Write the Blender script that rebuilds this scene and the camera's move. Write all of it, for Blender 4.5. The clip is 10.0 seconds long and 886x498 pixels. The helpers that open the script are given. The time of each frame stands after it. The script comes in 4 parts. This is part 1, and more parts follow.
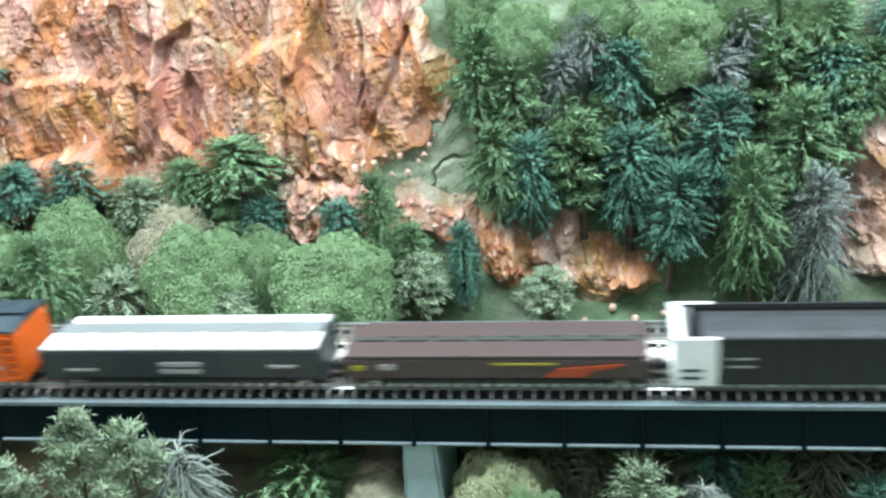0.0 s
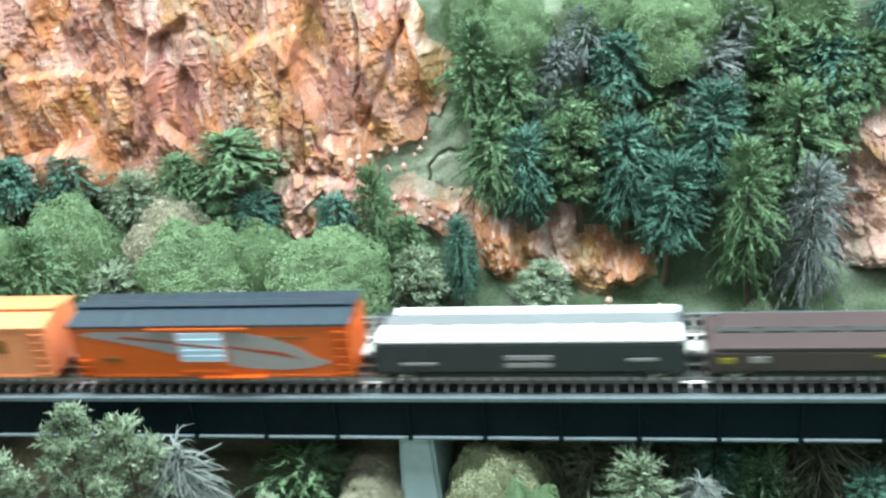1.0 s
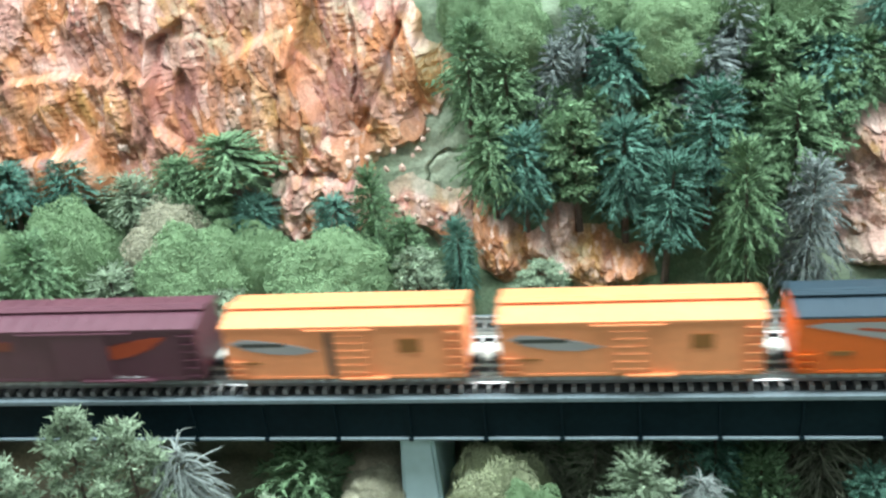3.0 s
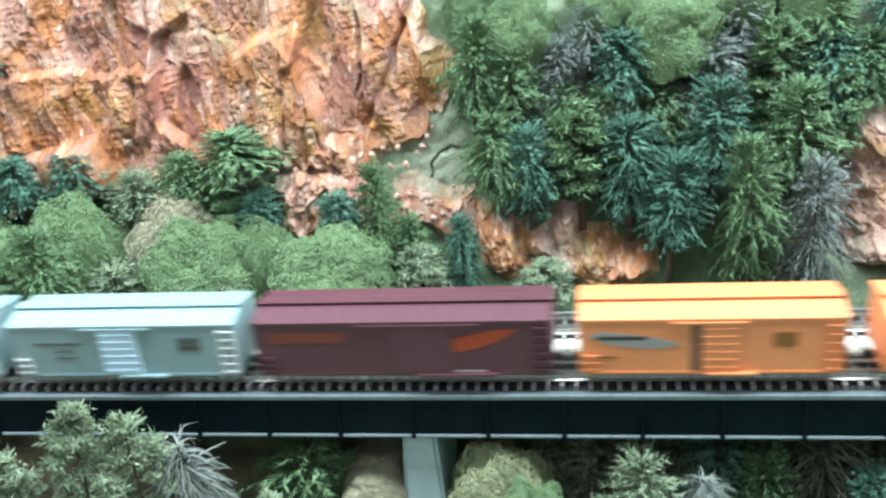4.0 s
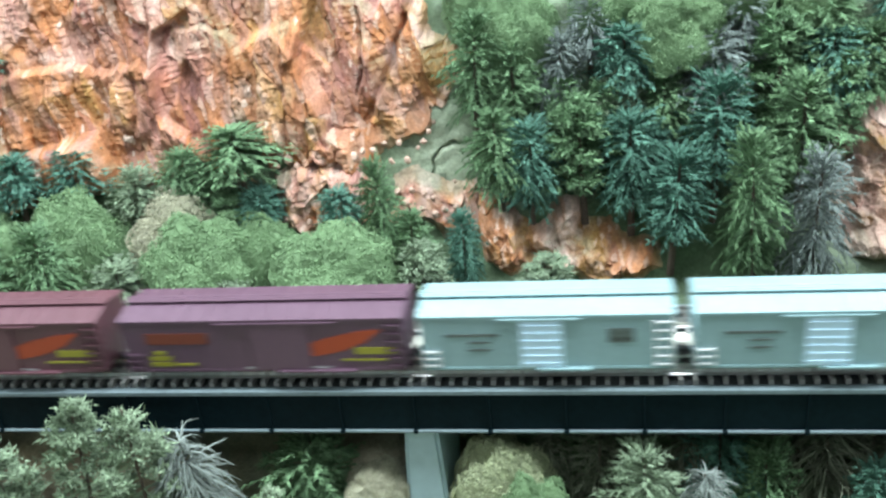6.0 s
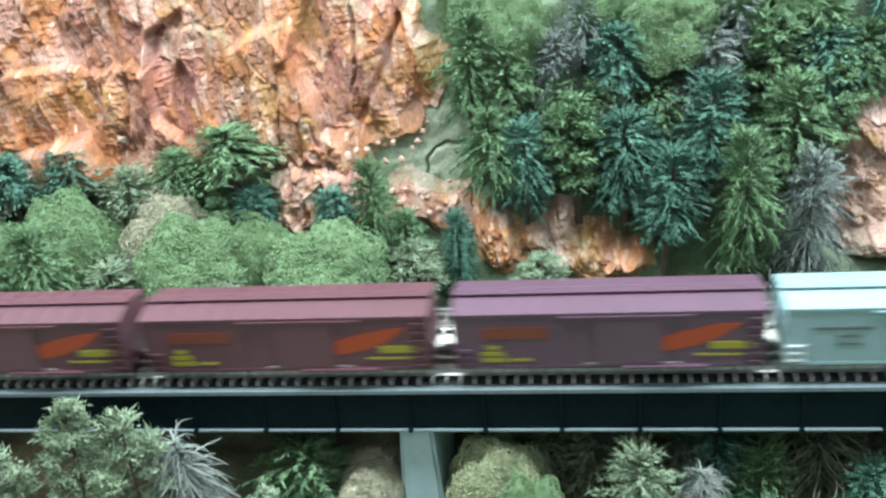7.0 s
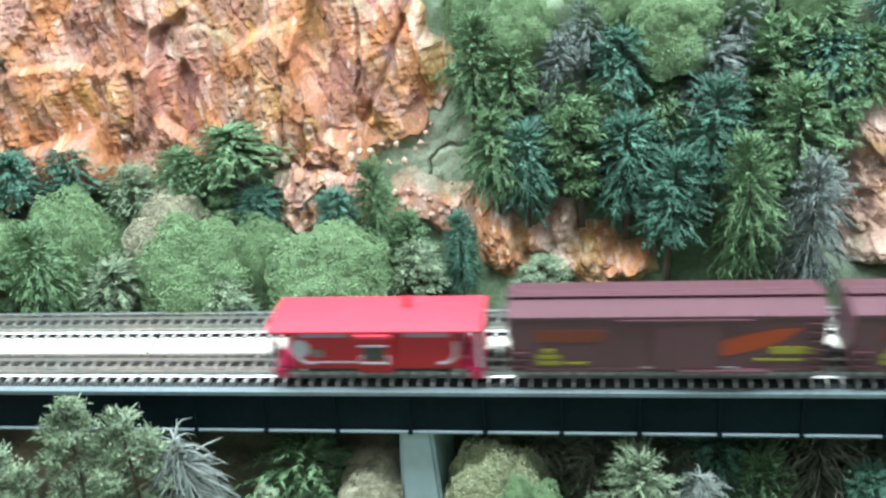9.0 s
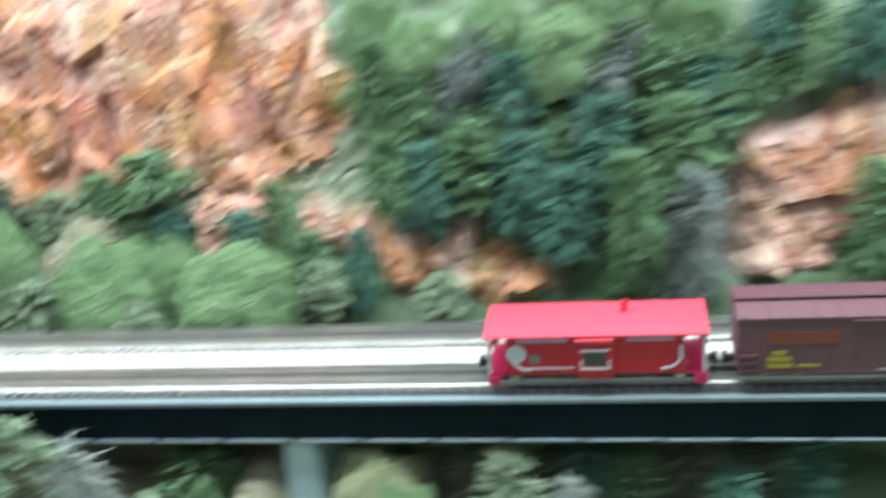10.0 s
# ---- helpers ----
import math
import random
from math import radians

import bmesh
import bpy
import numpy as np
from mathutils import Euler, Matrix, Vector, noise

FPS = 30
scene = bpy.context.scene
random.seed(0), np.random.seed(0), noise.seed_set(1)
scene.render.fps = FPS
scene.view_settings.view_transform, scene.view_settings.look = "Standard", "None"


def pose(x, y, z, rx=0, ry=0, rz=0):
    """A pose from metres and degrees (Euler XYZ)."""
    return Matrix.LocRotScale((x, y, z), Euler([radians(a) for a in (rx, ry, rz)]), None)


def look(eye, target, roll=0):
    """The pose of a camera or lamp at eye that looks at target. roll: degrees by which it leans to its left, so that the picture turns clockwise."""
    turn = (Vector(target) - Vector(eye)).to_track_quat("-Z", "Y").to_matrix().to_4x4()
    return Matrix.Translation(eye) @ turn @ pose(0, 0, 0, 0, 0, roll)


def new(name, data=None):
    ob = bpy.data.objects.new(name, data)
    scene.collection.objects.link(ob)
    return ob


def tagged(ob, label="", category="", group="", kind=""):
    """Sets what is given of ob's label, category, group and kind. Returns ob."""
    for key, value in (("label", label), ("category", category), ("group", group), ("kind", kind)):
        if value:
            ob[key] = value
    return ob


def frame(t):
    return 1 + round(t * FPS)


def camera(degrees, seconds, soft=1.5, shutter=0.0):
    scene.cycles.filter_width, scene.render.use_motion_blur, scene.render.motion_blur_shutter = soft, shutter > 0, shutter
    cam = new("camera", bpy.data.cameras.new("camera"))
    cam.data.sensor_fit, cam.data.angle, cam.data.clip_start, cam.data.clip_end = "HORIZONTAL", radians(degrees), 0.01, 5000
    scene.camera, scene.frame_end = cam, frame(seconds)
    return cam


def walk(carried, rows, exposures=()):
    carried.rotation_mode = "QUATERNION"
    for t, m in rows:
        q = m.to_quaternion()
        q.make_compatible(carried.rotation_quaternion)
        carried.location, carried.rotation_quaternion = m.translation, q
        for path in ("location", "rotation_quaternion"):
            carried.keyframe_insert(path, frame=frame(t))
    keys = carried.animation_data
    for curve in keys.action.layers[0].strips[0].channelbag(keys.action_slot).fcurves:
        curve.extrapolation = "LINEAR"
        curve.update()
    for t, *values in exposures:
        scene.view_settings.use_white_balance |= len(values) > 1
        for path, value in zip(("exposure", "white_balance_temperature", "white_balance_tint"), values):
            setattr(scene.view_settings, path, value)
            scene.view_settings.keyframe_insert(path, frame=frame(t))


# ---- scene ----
cam = camera(47.00, 10.0, soft=2.5, shutter=1.0)
PATH = [
    (0, (0.05763, -0.24289, 0.16800), (-0.00503, 0.11217, -0.00522), -5.43),
    (0.5, (0.05760, -0.24278, 0.16708), (-0.00459, 0.11228, -0.00631), -5.34),
    (1, (0.05766, -0.24257, 0.16780), (-0.00364, 0.11162, -0.00768), -5.57),
    (1.5, (0.05734, -0.24236, 0.16789), (-0.00267, 0.11172, -0.00825), -5.51),
    (2, (0.05782, -0.24248, 0.16760), (-0.00224, 0.11186, -0.00800), -5.69),
    (2.5, (0.05708, -0.24240, 0.16767), (-0.00313, 0.11200, -0.00775), -6.03),
    (4, (0.05736, -0.24225, 0.16823), (-0.00464, 0.11119, -0.00852), -5.78),
    (4.5, (0.05736, -0.24179, 0.16814), (-0.00631, 0.11073, -0.00985), -5.79),
    (5, (0.05746, -0.24152, 0.16816), (-0.00725, 0.11043, -0.01059), -5.97),
    (5.5, (0.05762, -0.24158, 0.16810), (-0.00659, 0.11056, -0.01042), -6.00),
    (7, (0.05696, -0.24241, 0.16643), (-0.00324, 0.11118, -0.01062), -5.95),
    (7.5, (0.05678, -0.24192, 0.16703), (-0.00317, 0.11099, -0.01145), -5.81),
    (8, (0.05682, -0.24261, 0.16624), (-0.00318, 0.11125, -0.01034), -5.83),
    (8.5, (0.05755, -0.24221, 0.16700), (-0.00366, 0.11098, -0.01051), -5.80),
    (9, (0.05753, -0.24227, 0.16721), (-0.00399, 0.11111, -0.00982), -5.43),
    (9.5, (0.05884, -0.24492, 0.16402), (-0.00247, 0.11031, -0.00936), -4.90),
    (9.7, (0.06369, -0.24308, 0.16507), (0.00050, 0.11123, -0.00949), -5.22),
    (9.8, (0.07082, -0.24243, 0.16337), (0.00405, 0.11215, -0.00930), -5.58),
    (9.9, (0.09139, -0.24407, 0.16413), (0.01487, 0.10946, -0.00663), -6.87),
    (10, (0.10595, -0.25029, 0.16127), (0.03293, 0.10813, -0.00060), -6.85),
]
walk(cam, [(t, look(eye, target, roll)) for t, eye, target, roll in PATH])

# ---------------------------------------------------------------- light
scene.view_settings.exposure = 0.0
world = bpy.data.worlds.new("room_air")
scene.world = world
world.use_nodes = True
world.node_tree.nodes["Background"].inputs[0].default_value = (0.75, 0.85, 0.9, 1)
world.node_tree.nodes["Background"].inputs[1].default_value = 0.02


def ceiling_lamp(x, y, sx, sy, watts, z=1.19):
    data = bpy.data.lights.new("fluorescent_light", "AREA")
    data.shape, data.size, data.size_y = "RECTANGLE", sx, sy
    data.energy, data.color = watts, (0.885, 1.0, 1.08)
    ob = new("fluorescent_light", data)
    ob.matrix_world = pose(x, y, z)
    return ob


ceiling_lamp(0.1, -0.08, 3.2, 0.35, 81)
ceiling_lamp(0.1, 0.5, 3.2, 0.3, 24)
ceiling_lamp(0.1, -1.0, 3.2, 0.4, 10)

# ---------------------------------------------------------------- helpers
MM = 0.001


def sm(a, b, x):
    t = np.clip((x - a) / (b - a), 0, 1)
    return t * t * (3 - 2 * t)


def hash2(i, j, seed):
    """Random numbers in 0..1 for whole numbers i, j."""
    n = (i.astype(np.int64) * 374761393 + j.astype(np.int64) * 668265263 + seed * 1442695041) & 0x7FFFFFFF
    n = ((n ^ (n >> 13)) * 1274126177) & 0x7FFFFFFF
    n = ((n ^ (n >> 16)) * 2246822519) & 0x7FFFFFFF
    return ((n ^ (n >> 15)) & 0xFFFFF) / float(0xFFFFF)


def vnoise(x, y, seed):
    i, j = np.floor(x), np.floor(y)
    fx, fy = x - i, y - j
    fx, fy = fx * fx * (3 - 2 * fx), fy * fy * (3 - 2 * fy)
    a, b = hash2(i, j, seed), hash2(i + 1, j, seed)
    c, d = hash2(i, j + 1, seed), hash2(i + 1, j + 1, seed)
    return (a * (1 - fx) + b * fx) * (1 - fy) + (c * (1 - fx) + d * fx) * fy - 0.5


def fbm(x, y, size, seed, octaves=4):
    total, amp = 0, 1.0
    for k in range(octaves):
        total = total + amp * vnoise(x / size * 2 ** k, y / size * 2 ** k, seed + 17 * k)
        amp *= 0.5
    return total


def cells(u, v, su, sv, seed):
    """Broken blocks: a random number and tilt for the nearest block, the way from its middle, and the distance to its joint."""
    u, v = u / su, v / sv
    i, j = np.floor(u), np.floor(v)
    best = np.full(u.shape, 9.0)
    second = np.full(u.shape, 9.0)
    bi, bj, du, dv = i.copy(), j.copy(), u * 0, v * 0
    for a in (-1, 0, 1):
        for b in (-1, 0, 1):
            ci, cj = i + a, j + b
            px, py = ci + 0.1 + 0.8 * hash2(ci, cj, seed), cj + 0.1 + 0.8 * hash2(ci, cj, seed + 5)
            d = (u - px) ** 2 + (v - py) ** 2
            near = d < best
            second = np.where(near, best, np.minimum(second, d))
            bi, bj = np.where(near, ci, bi), np.where(near, cj, bj)
            du, dv = np.where(near, u - px, du), np.where(near, v - py, dv)
            best = np.where(near, d, best)
    r = hash2(bi, bj, seed + 11)
    tu, tv = hash2(bi, bj, seed + 12) - 0.5, hash2(bi, bj, seed + 13) - 0.5
    return r, tu, tv, du * su, dv * sv, np.sqrt(second) - np.sqrt(best)


def hill(x, z):
    """How far back the hillside lies at x and height z, in millimetres."""
    return 86 + 8 * sm(-20, 80, x) + np.where(z > 0, 0.45 * z, np.where(z > -18, 0.9 * z, 12.6 + 1.6 * z))


def blob(X, Z, x, z, rx, rz):
    return np.exp(-((X - x) / rx) ** 2 - ((Z - z) / rz) ** 2)


def mesh_from(name, verts, faces, smooth=False):
    me = bpy.data.meshes.new(name)
    verts = np.asarray(verts, dtype=np.float64) * MM
    me.from_pydata(verts.tolist(), [], faces if isinstance(faces, list) else faces.tolist())
    if smooth:
        me.polygons.foreach_set("use_smooth", np.ones(len(me.polygons), dtype=bool))
    me.update()
    return me


def paint(me, colours):
    at = me.color_attributes.new("pigment", "FLOAT_COLOR", "POINT")
    at.data.foreach_set("color", np.c_[colours, np.ones(len(colours))].astype(np.float32).ravel())


def thing(name, label, category, m=None, group="", kind=""):
    ob = new(name)
    ob.empty_display_size = 0.01
    if m is not None:
        ob.matrix_world = m
    return tagged(ob, label, category, group, kind)


def part(name, bm, material, parent, label="", smooth=False):
    """Links a bmesh, given in millimetres, as one mesh under its thing or part."""
    if isinstance(bm, bmesh.types.BMesh):
        bmesh.ops.scale(bm, vec=(MM, MM, MM), verts=bm.verts)
        bmesh.ops.recalc_face_normals(bm, faces=bm.faces)
        me = bpy.data.meshes.new(name)
        bm.to_mesh(me)
        bm.free()
        if smooth:
            for p in me.polygons:
                p.use_smooth = True
    else:
        me = bm
    if not me.materials:
        me.materials.append(material)
    ob = new(name, me)
    ob.parent = parent
    return tagged(ob, label)


def box(x0, x1, y0, y1, z0, z1, bevel=0.0, bm=None):
    own = bmesh.new()
    bmesh.ops.create_cube(own, size=1)
    for v in own.verts:
        v.co = ((x0 + x1) / 2 + v.co.x * (x1 - x0), (y0 + y1) / 2 + v.co.y * (y1 - y0), (z0 + z1) / 2 + v.co.z * (z1 - z0))
    if bevel:
        bmesh.ops.bevel(own, geom=own.edges[:], offset=bevel, segments=2, profile=0.6, affect="EDGES")
    if bm is None:
        return own
    tmp = bpy.data.meshes.new("tmp")
    own.to_mesh(tmp)
    own.free()
    bm.from_mesh(tmp)
    bpy.data.meshes.remove(tmp)
    return bm


def each(name, list_of, material_, parent, label=""):
    """One part for each box."""
    for b in list_of:
        part(name, box(*b), material_, parent, label)


def boxes(list_of, bevel=0.0):
    bm = bmesh.new()
    for b in list_of:
        box(*b, bevel=bevel, bm=bm)
    return bm


def prism(outline, y0, y1):
    """An outline in x, z with a thickness along y."""
    bm = bmesh.new()
    a = [bm.verts.new((x, y0, z)) for x, z in outline]
    b = [bm.verts.new((x, y1, z)) for x, z in outline]
    bm.faces.new(a)
    bm.faces.new(b[::-1])
    for k in range(len(a)):
        n = (k + 1) % len(a)
        bm.faces.new((a[k], b[k], b[n], a[n]))
    return bm


def extrude_x(outline, x0, x1):
    """An outline in y, z with a length along x."""
    bm = bmesh.new()
    a = [bm.verts.new((x0, y, z)) for y, z in outline]
    b = [bm.verts.new((x1, y, z)) for y, z in outline]
    bm.faces.new(a)
    bm.faces.new(b[::-1])
    for k in range(len(a)):
        n = (k + 1) % len(a)
        bm.faces.new((a[k], b[k], b[n], a[n]))
    return bm


def disc(x, y, z, r, thick, n=20, axis="y", bm=None):
    bm = bm or bmesh.new()
    rot = Matrix.Rotation(radians(90), 4, "X") if axis == "y" else (Matrix.Rotation(radians(90), 4, "Y") if axis == "x" else Matrix())
    bmesh.ops.create_cone(bm, cap_ends=True, segments=n, radius1=r, radius2=r, depth=thick, matrix=Matrix.Translation((x, y, z)) @ rot)
    return bm


# ---------------------------------------------------------------- materials
def material(name, colour, rough=0.6, metal=0.0, vary=0.25, grain=0.002, bump=0.15, attribute=False, island=0.0, spec=0.5, spot=None):
    """A surface with stains at one scale and grain at a finer one. grain: the size of the fine relief, in metres."""
    m = bpy.data.materials.new(name)
    m.use_nodes = True
    nt = m.node_tree
    bsdf = nt.nodes["Principled BSDF"]
    link = nt.links.new
    coord = nt.nodes.new("ShaderNodeTexCoord")
    fine = nt.nodes.new("ShaderNodeTexNoise")
    fine.inputs["Scale"].default_value = 1 / grain
    fine.inputs["Detail"].default_value = 4
    wide = nt.nodes.new("ShaderNodeTexNoise")
    wide.inputs["Scale"].default_value = 1 / (grain * 9)
    wide.inputs["Detail"].default_value = 3
    for n in (fine, wide):
        link(coord.outputs["Object"], n.inputs["Vector"])
    add = nt.nodes.new("ShaderNodeMath")
    add.operation = "ADD"
    link(fine.outputs["Fac"], add.inputs[0])
    link(wide.outputs["Fac"], add.inputs[1])
    rng = nt.nodes.new("ShaderNodeMapRange")
    rng.inputs["From Min"].default_value, rng.inputs["From Max"].default_value = 0.6, 1.4
    rng.inputs["To Min"].default_value, rng.inputs["To Max"].default_value = 1 - vary, 1 + vary
    link(add.outputs[0], rng.inputs["Value"])
    if attribute:
        base = nt.nodes.new("ShaderNodeAttribute")
        base.attribute_name = "pigment"
        source = base.outputs["Color"]
    else:
        base = nt.nodes.new("ShaderNodeRGB")
        base.outputs[0].default_value = (*colour, 1)
        source = base.outputs[0]
    if spot:
        mix = nt.nodes.new("ShaderNodeMix")
        mix.data_type = "RGBA"
        sharp = nt.nodes.new("ShaderNodeMapRange")
        sharp.inputs["From Min"].default_value, sharp.inputs["From Max"].default_value = 0.5, 0.72
        link(wide.outputs["Fac"], sharp.inputs["Value"])
        link(sharp.outputs[0], mix.inputs["Factor"])
        link(source, mix.inputs["A"])
        mix.inputs["B"].default_value = (*spot, 1)
        source = mix.outputs["Result"]
    scale = nt.nodes.new("ShaderNodeVectorMath")
    scale.operation = "SCALE"
    link(source, scale.inputs[0])
    value = rng.outputs[0]
    if island:
        geo = nt.nodes.new("ShaderNodeNewGeometry")
        isl = nt.nodes.new("ShaderNodeMapRange")
        isl.inputs["To Min"].default_value, isl.inputs["To Max"].default_value = 1 - island, 1 + island
        link(geo.outputs["Random Per Island"], isl.inputs["Value"])
        mul = nt.nodes.new("ShaderNodeMath")
        mul.operation = "MULTIPLY"
        link(rng.outputs[0], mul.inputs[0])
        link(isl.outputs[0], mul.inputs[1])
        value = mul.outputs[0]
    link(value, scale.inputs["Scale"])
    link(scale.outputs[0], bsdf.inputs["Base Color"])
    bsdf.inputs["Roughness"].default_value = rough
    bsdf.inputs["Metallic"].default_value = metal
    bsdf.inputs["Specular IOR Level"].default_value = spec
    if bump:
        b = nt.nodes.new("ShaderNodeBump")
        b.inputs["Strength"].default_value = bump
        b.inputs["Distance"].default_value = grain * 0.4
        link(add.outputs[0], b.inputs["Height"])
        link(b.outputs[0], bsdf.inputs["Normal"])
    return m


ROCK = material("fractured_rock", (0.5, 0.2, 0.08), 0.85, vary=0.4, grain=0.0012, bump=0.45, attribute=True, spec=0.25)
STONE = material("pale_stone", (0.5, 0.35, 0.27), 0.85, vary=0.4, grain=0.0012, bump=0.5, spec=0.2)
TURF = material("turf", (0.14, 0.18, 0.1), 0.95, vary=0.35, grain=0.0011, bump=0.8, attribute=True, spec=0.15)
BARK = material("bark", (0.1, 0.075, 0.055), 0.9, vary=0.4, grain=0.001, bump=0.5)
PINE = material("pine_needles_green", (0.132, 0.228, 0.115), 0.75, vary=0.3, grain=0.003, bump=0, island=0.45, spec=0.2)
TEAL = material("pine_needles_blue_green", (0.09, 0.2, 0.145), 0.75, vary=0.3, grain=0.003, bump=0, island=0.45, spec=0.2)
PALE = material("pine_needles_pale", (0.205, 0.275, 0.175), 0.8, vary=0.3, grain=0.003, bump=0, island=0.45, spec=0.2)
DEAD = material("dead_grey_twigs", (0.21, 0.245, 0.22), 0.85, vary=0.3, grain=0.003, bump=0, island=0.4, spec=0.2)
GREYTWIG = material("weathered_grey_twigs", (0.185, 0.225, 0.205), 0.85, vary=0.3, grain=0.003, bump=0, island=0.4, spec=0.2)
STRAW = material("dry_brown_twigs", (0.13, 0.145, 0.1), 0.85, vary=0.3, grain=0.003, bump=0, island=0.4, spec=0.2)
LEAF = material("clump_foliage_green", (0.175, 0.275, 0.14), 0.9, vary=0.12, grain=0.005, bump=0, island=0.16, spec=0.15)
OLIVE = material("clump_foliage_olive", (0.33, 0.37, 0.22), 0.9, vary=0.25, grain=0.004, bump=0, island=0.25, spec=0.15)
BUFF = material("clump_foliage_buff", (0.34, 0.335, 0.235), 0.9, vary=0.25, grain=0.004, bump=0, island=0.25, spec=0.15)
GIRDER = material("blue_black_paint", (0.004, 0.011, 0.014), 0.6, vary=0.3, grain=0.002, bump=0.08, spec=0.05)
# Girder paint made paler: overhead light on the flanges is in the colour.
LIT_FLANGE = material("top_lit_grey_paint", (0.15, 0.2, 0.21), 0.8, vary=0.2, grain=0.002, bump=0.1)
PIER = material("pale_blue_grey_paint", (0.32, 0.45, 0.47), 0.55, vary=0.12, grain=0.004, bump=0.1)
BOARD = material("white_board", (0.5, 0.5, 0.43), 0.7, vary=0.06, grain=0.003, bump=0.1)
TIE = material("grey_brown_sleeper", (0.19, 0.19, 0.175), 0.6, vary=0.35, grain=0.001, bump=0.2)
BED = material("dark_track_bed", (0.035, 0.04, 0.04), 0.7, vary=0.4, grain=0.0012, bump=0.3)
STEEL = material("worn_rail_steel", (0.55, 0.55, 0.52), 0.28, 0.9, vary=0.2, grain=0.002, bump=0.05)
BLACK = material("black_plastic", (0.012, 0.013, 0.015), 0.5, vary=0.2, grain=0.002, bump=0.05)
ROOMWALL = material("painted_wall", (0.42, 0.43, 0.42), 0.9, vary=0.05, grain=0.02, bump=0.1)
ROOMFLOOR = material("carpet", (0.12, 0.12, 0.13), 0.95, vary=0.2, grain=0.004, bump=0.3)


def paintwork(name, colour, rough=0.42, vary=0.12):
    return material(name, colour, rough, vary=vary, grain=0.0025, bump=0.04)


YELLOW = paintwork("orange_yellow_paint", (0.8, 0.295, 0.12))
ORANGE = paintwork("bright_orange_paint", (0.66, 0.12, 0.012))
SLATE = paintwork("dark_slate_paint", (0.025, 0.045, 0.058))
MAROON = paintwork("maroon_brown_paint", (0.108, 0.047, 0.058))
PLUM = paintwork("plum_paint", (0.098, 0.037, 0.05))
MAUVE = paintwork("violet_brown_paint", (0.105, 0.058, 0.085))
SILVER = paintwork("pale_silver_paint", (0.25, 0.38, 0.39))
LIGHTBLUE = paintwork("pale_blue_door_paint", (0.58, 0.78, 0.9))
GREYP = paintwork("dark_grey_paint", (0.026, 0.036, 0.04))
STEELGREY = paintwork("mid_grey_paint", (0.16, 0.18, 0.18))
WHITEP = paintwork("white_paint", (0.8, 0.83, 0.82))
BROWNP = paintwork("dull_brown_paint", (0.066, 0.046, 0.044))
# Brightened copy of the caboose red: light on upward faces is in the colour.
RED_LIT = paintwork("top_lit_red_paint", (0.6, 0.05, 0.08))
MAGENTA = paintwork("magenta_step_paint", (0.4, 0.012, 0.07))
LAVENDER = paintwork("lavender_lettering", (0.36, 0.3, 0.42))
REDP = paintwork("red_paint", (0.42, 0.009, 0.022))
BROWNMARK = paintwork("brown_marking", (0.24, 0.095, 0.02))
REDMARK = paintwork("orange_red_marking", (0.34, 0.05, 0.014))
YELMARK = paintwork("yellow_marking", (0.27, 0.25, 0.025))
GREYMARK = paintwork("grey_marking", (0.31, 0.31, 0.3))
INKGREY = paintwork("grey_ink_marking", (0.1, 0.125, 0.115))
FADEDRED = paintwork("faded_red_marking", (0.165, 0.037, 0.02))
# For dark marks and panes, and for the shade painted in the open doorway.
DARK_MARK_SHADE = paintwork("dark_marking_and_shade", (0.04, 0.045, 0.04))
PALEMARK = paintwork("pale_marking", (0.5, 0.53, 0.58))
COAL = material("coal_load", (0.03, 0.034, 0.038), 0.55, vary=0.5, grain=0.0015, bump=0.8)

# ---------------------------------------------------------------- room
for name, b, mat in (
    ("wall_back", (-2.0, 2.2, 0.9, 1.0, -1.2, 1.2), ROOMWALL),
    ("wall_front", (-2.0, 2.2, -2.1, -2.0, -1.2, 1.2), ROOMWALL),
    ("wall_left", (-2.1, -2.0, -2.0, 0.9, -1.2, 1.2), ROOMWALL),
    ("wall_right", (2.2, 2.3, -2.0, 0.9, -1.2, 1.2), ROOMWALL),
    ("ceiling", (-2.1, 2.3, -2.1, 1.0, 1.2, 1.25), ROOMWALL),
    ("layout_base", (-1.15, 1.35, -0.2, 0.5, -1.2, -0.115), ROOMFLOOR),
    ("floor", (-2.1, 2.3, -2.1, 1.0, -1.25, -1.2), ROOMFLOOR),
):
    ob = part(name, box(*[v * 1000 for v in b]), mat, None)
    tagged(ob, "plain painted room surface around the layout", name.split("_")[0], kind="structure")


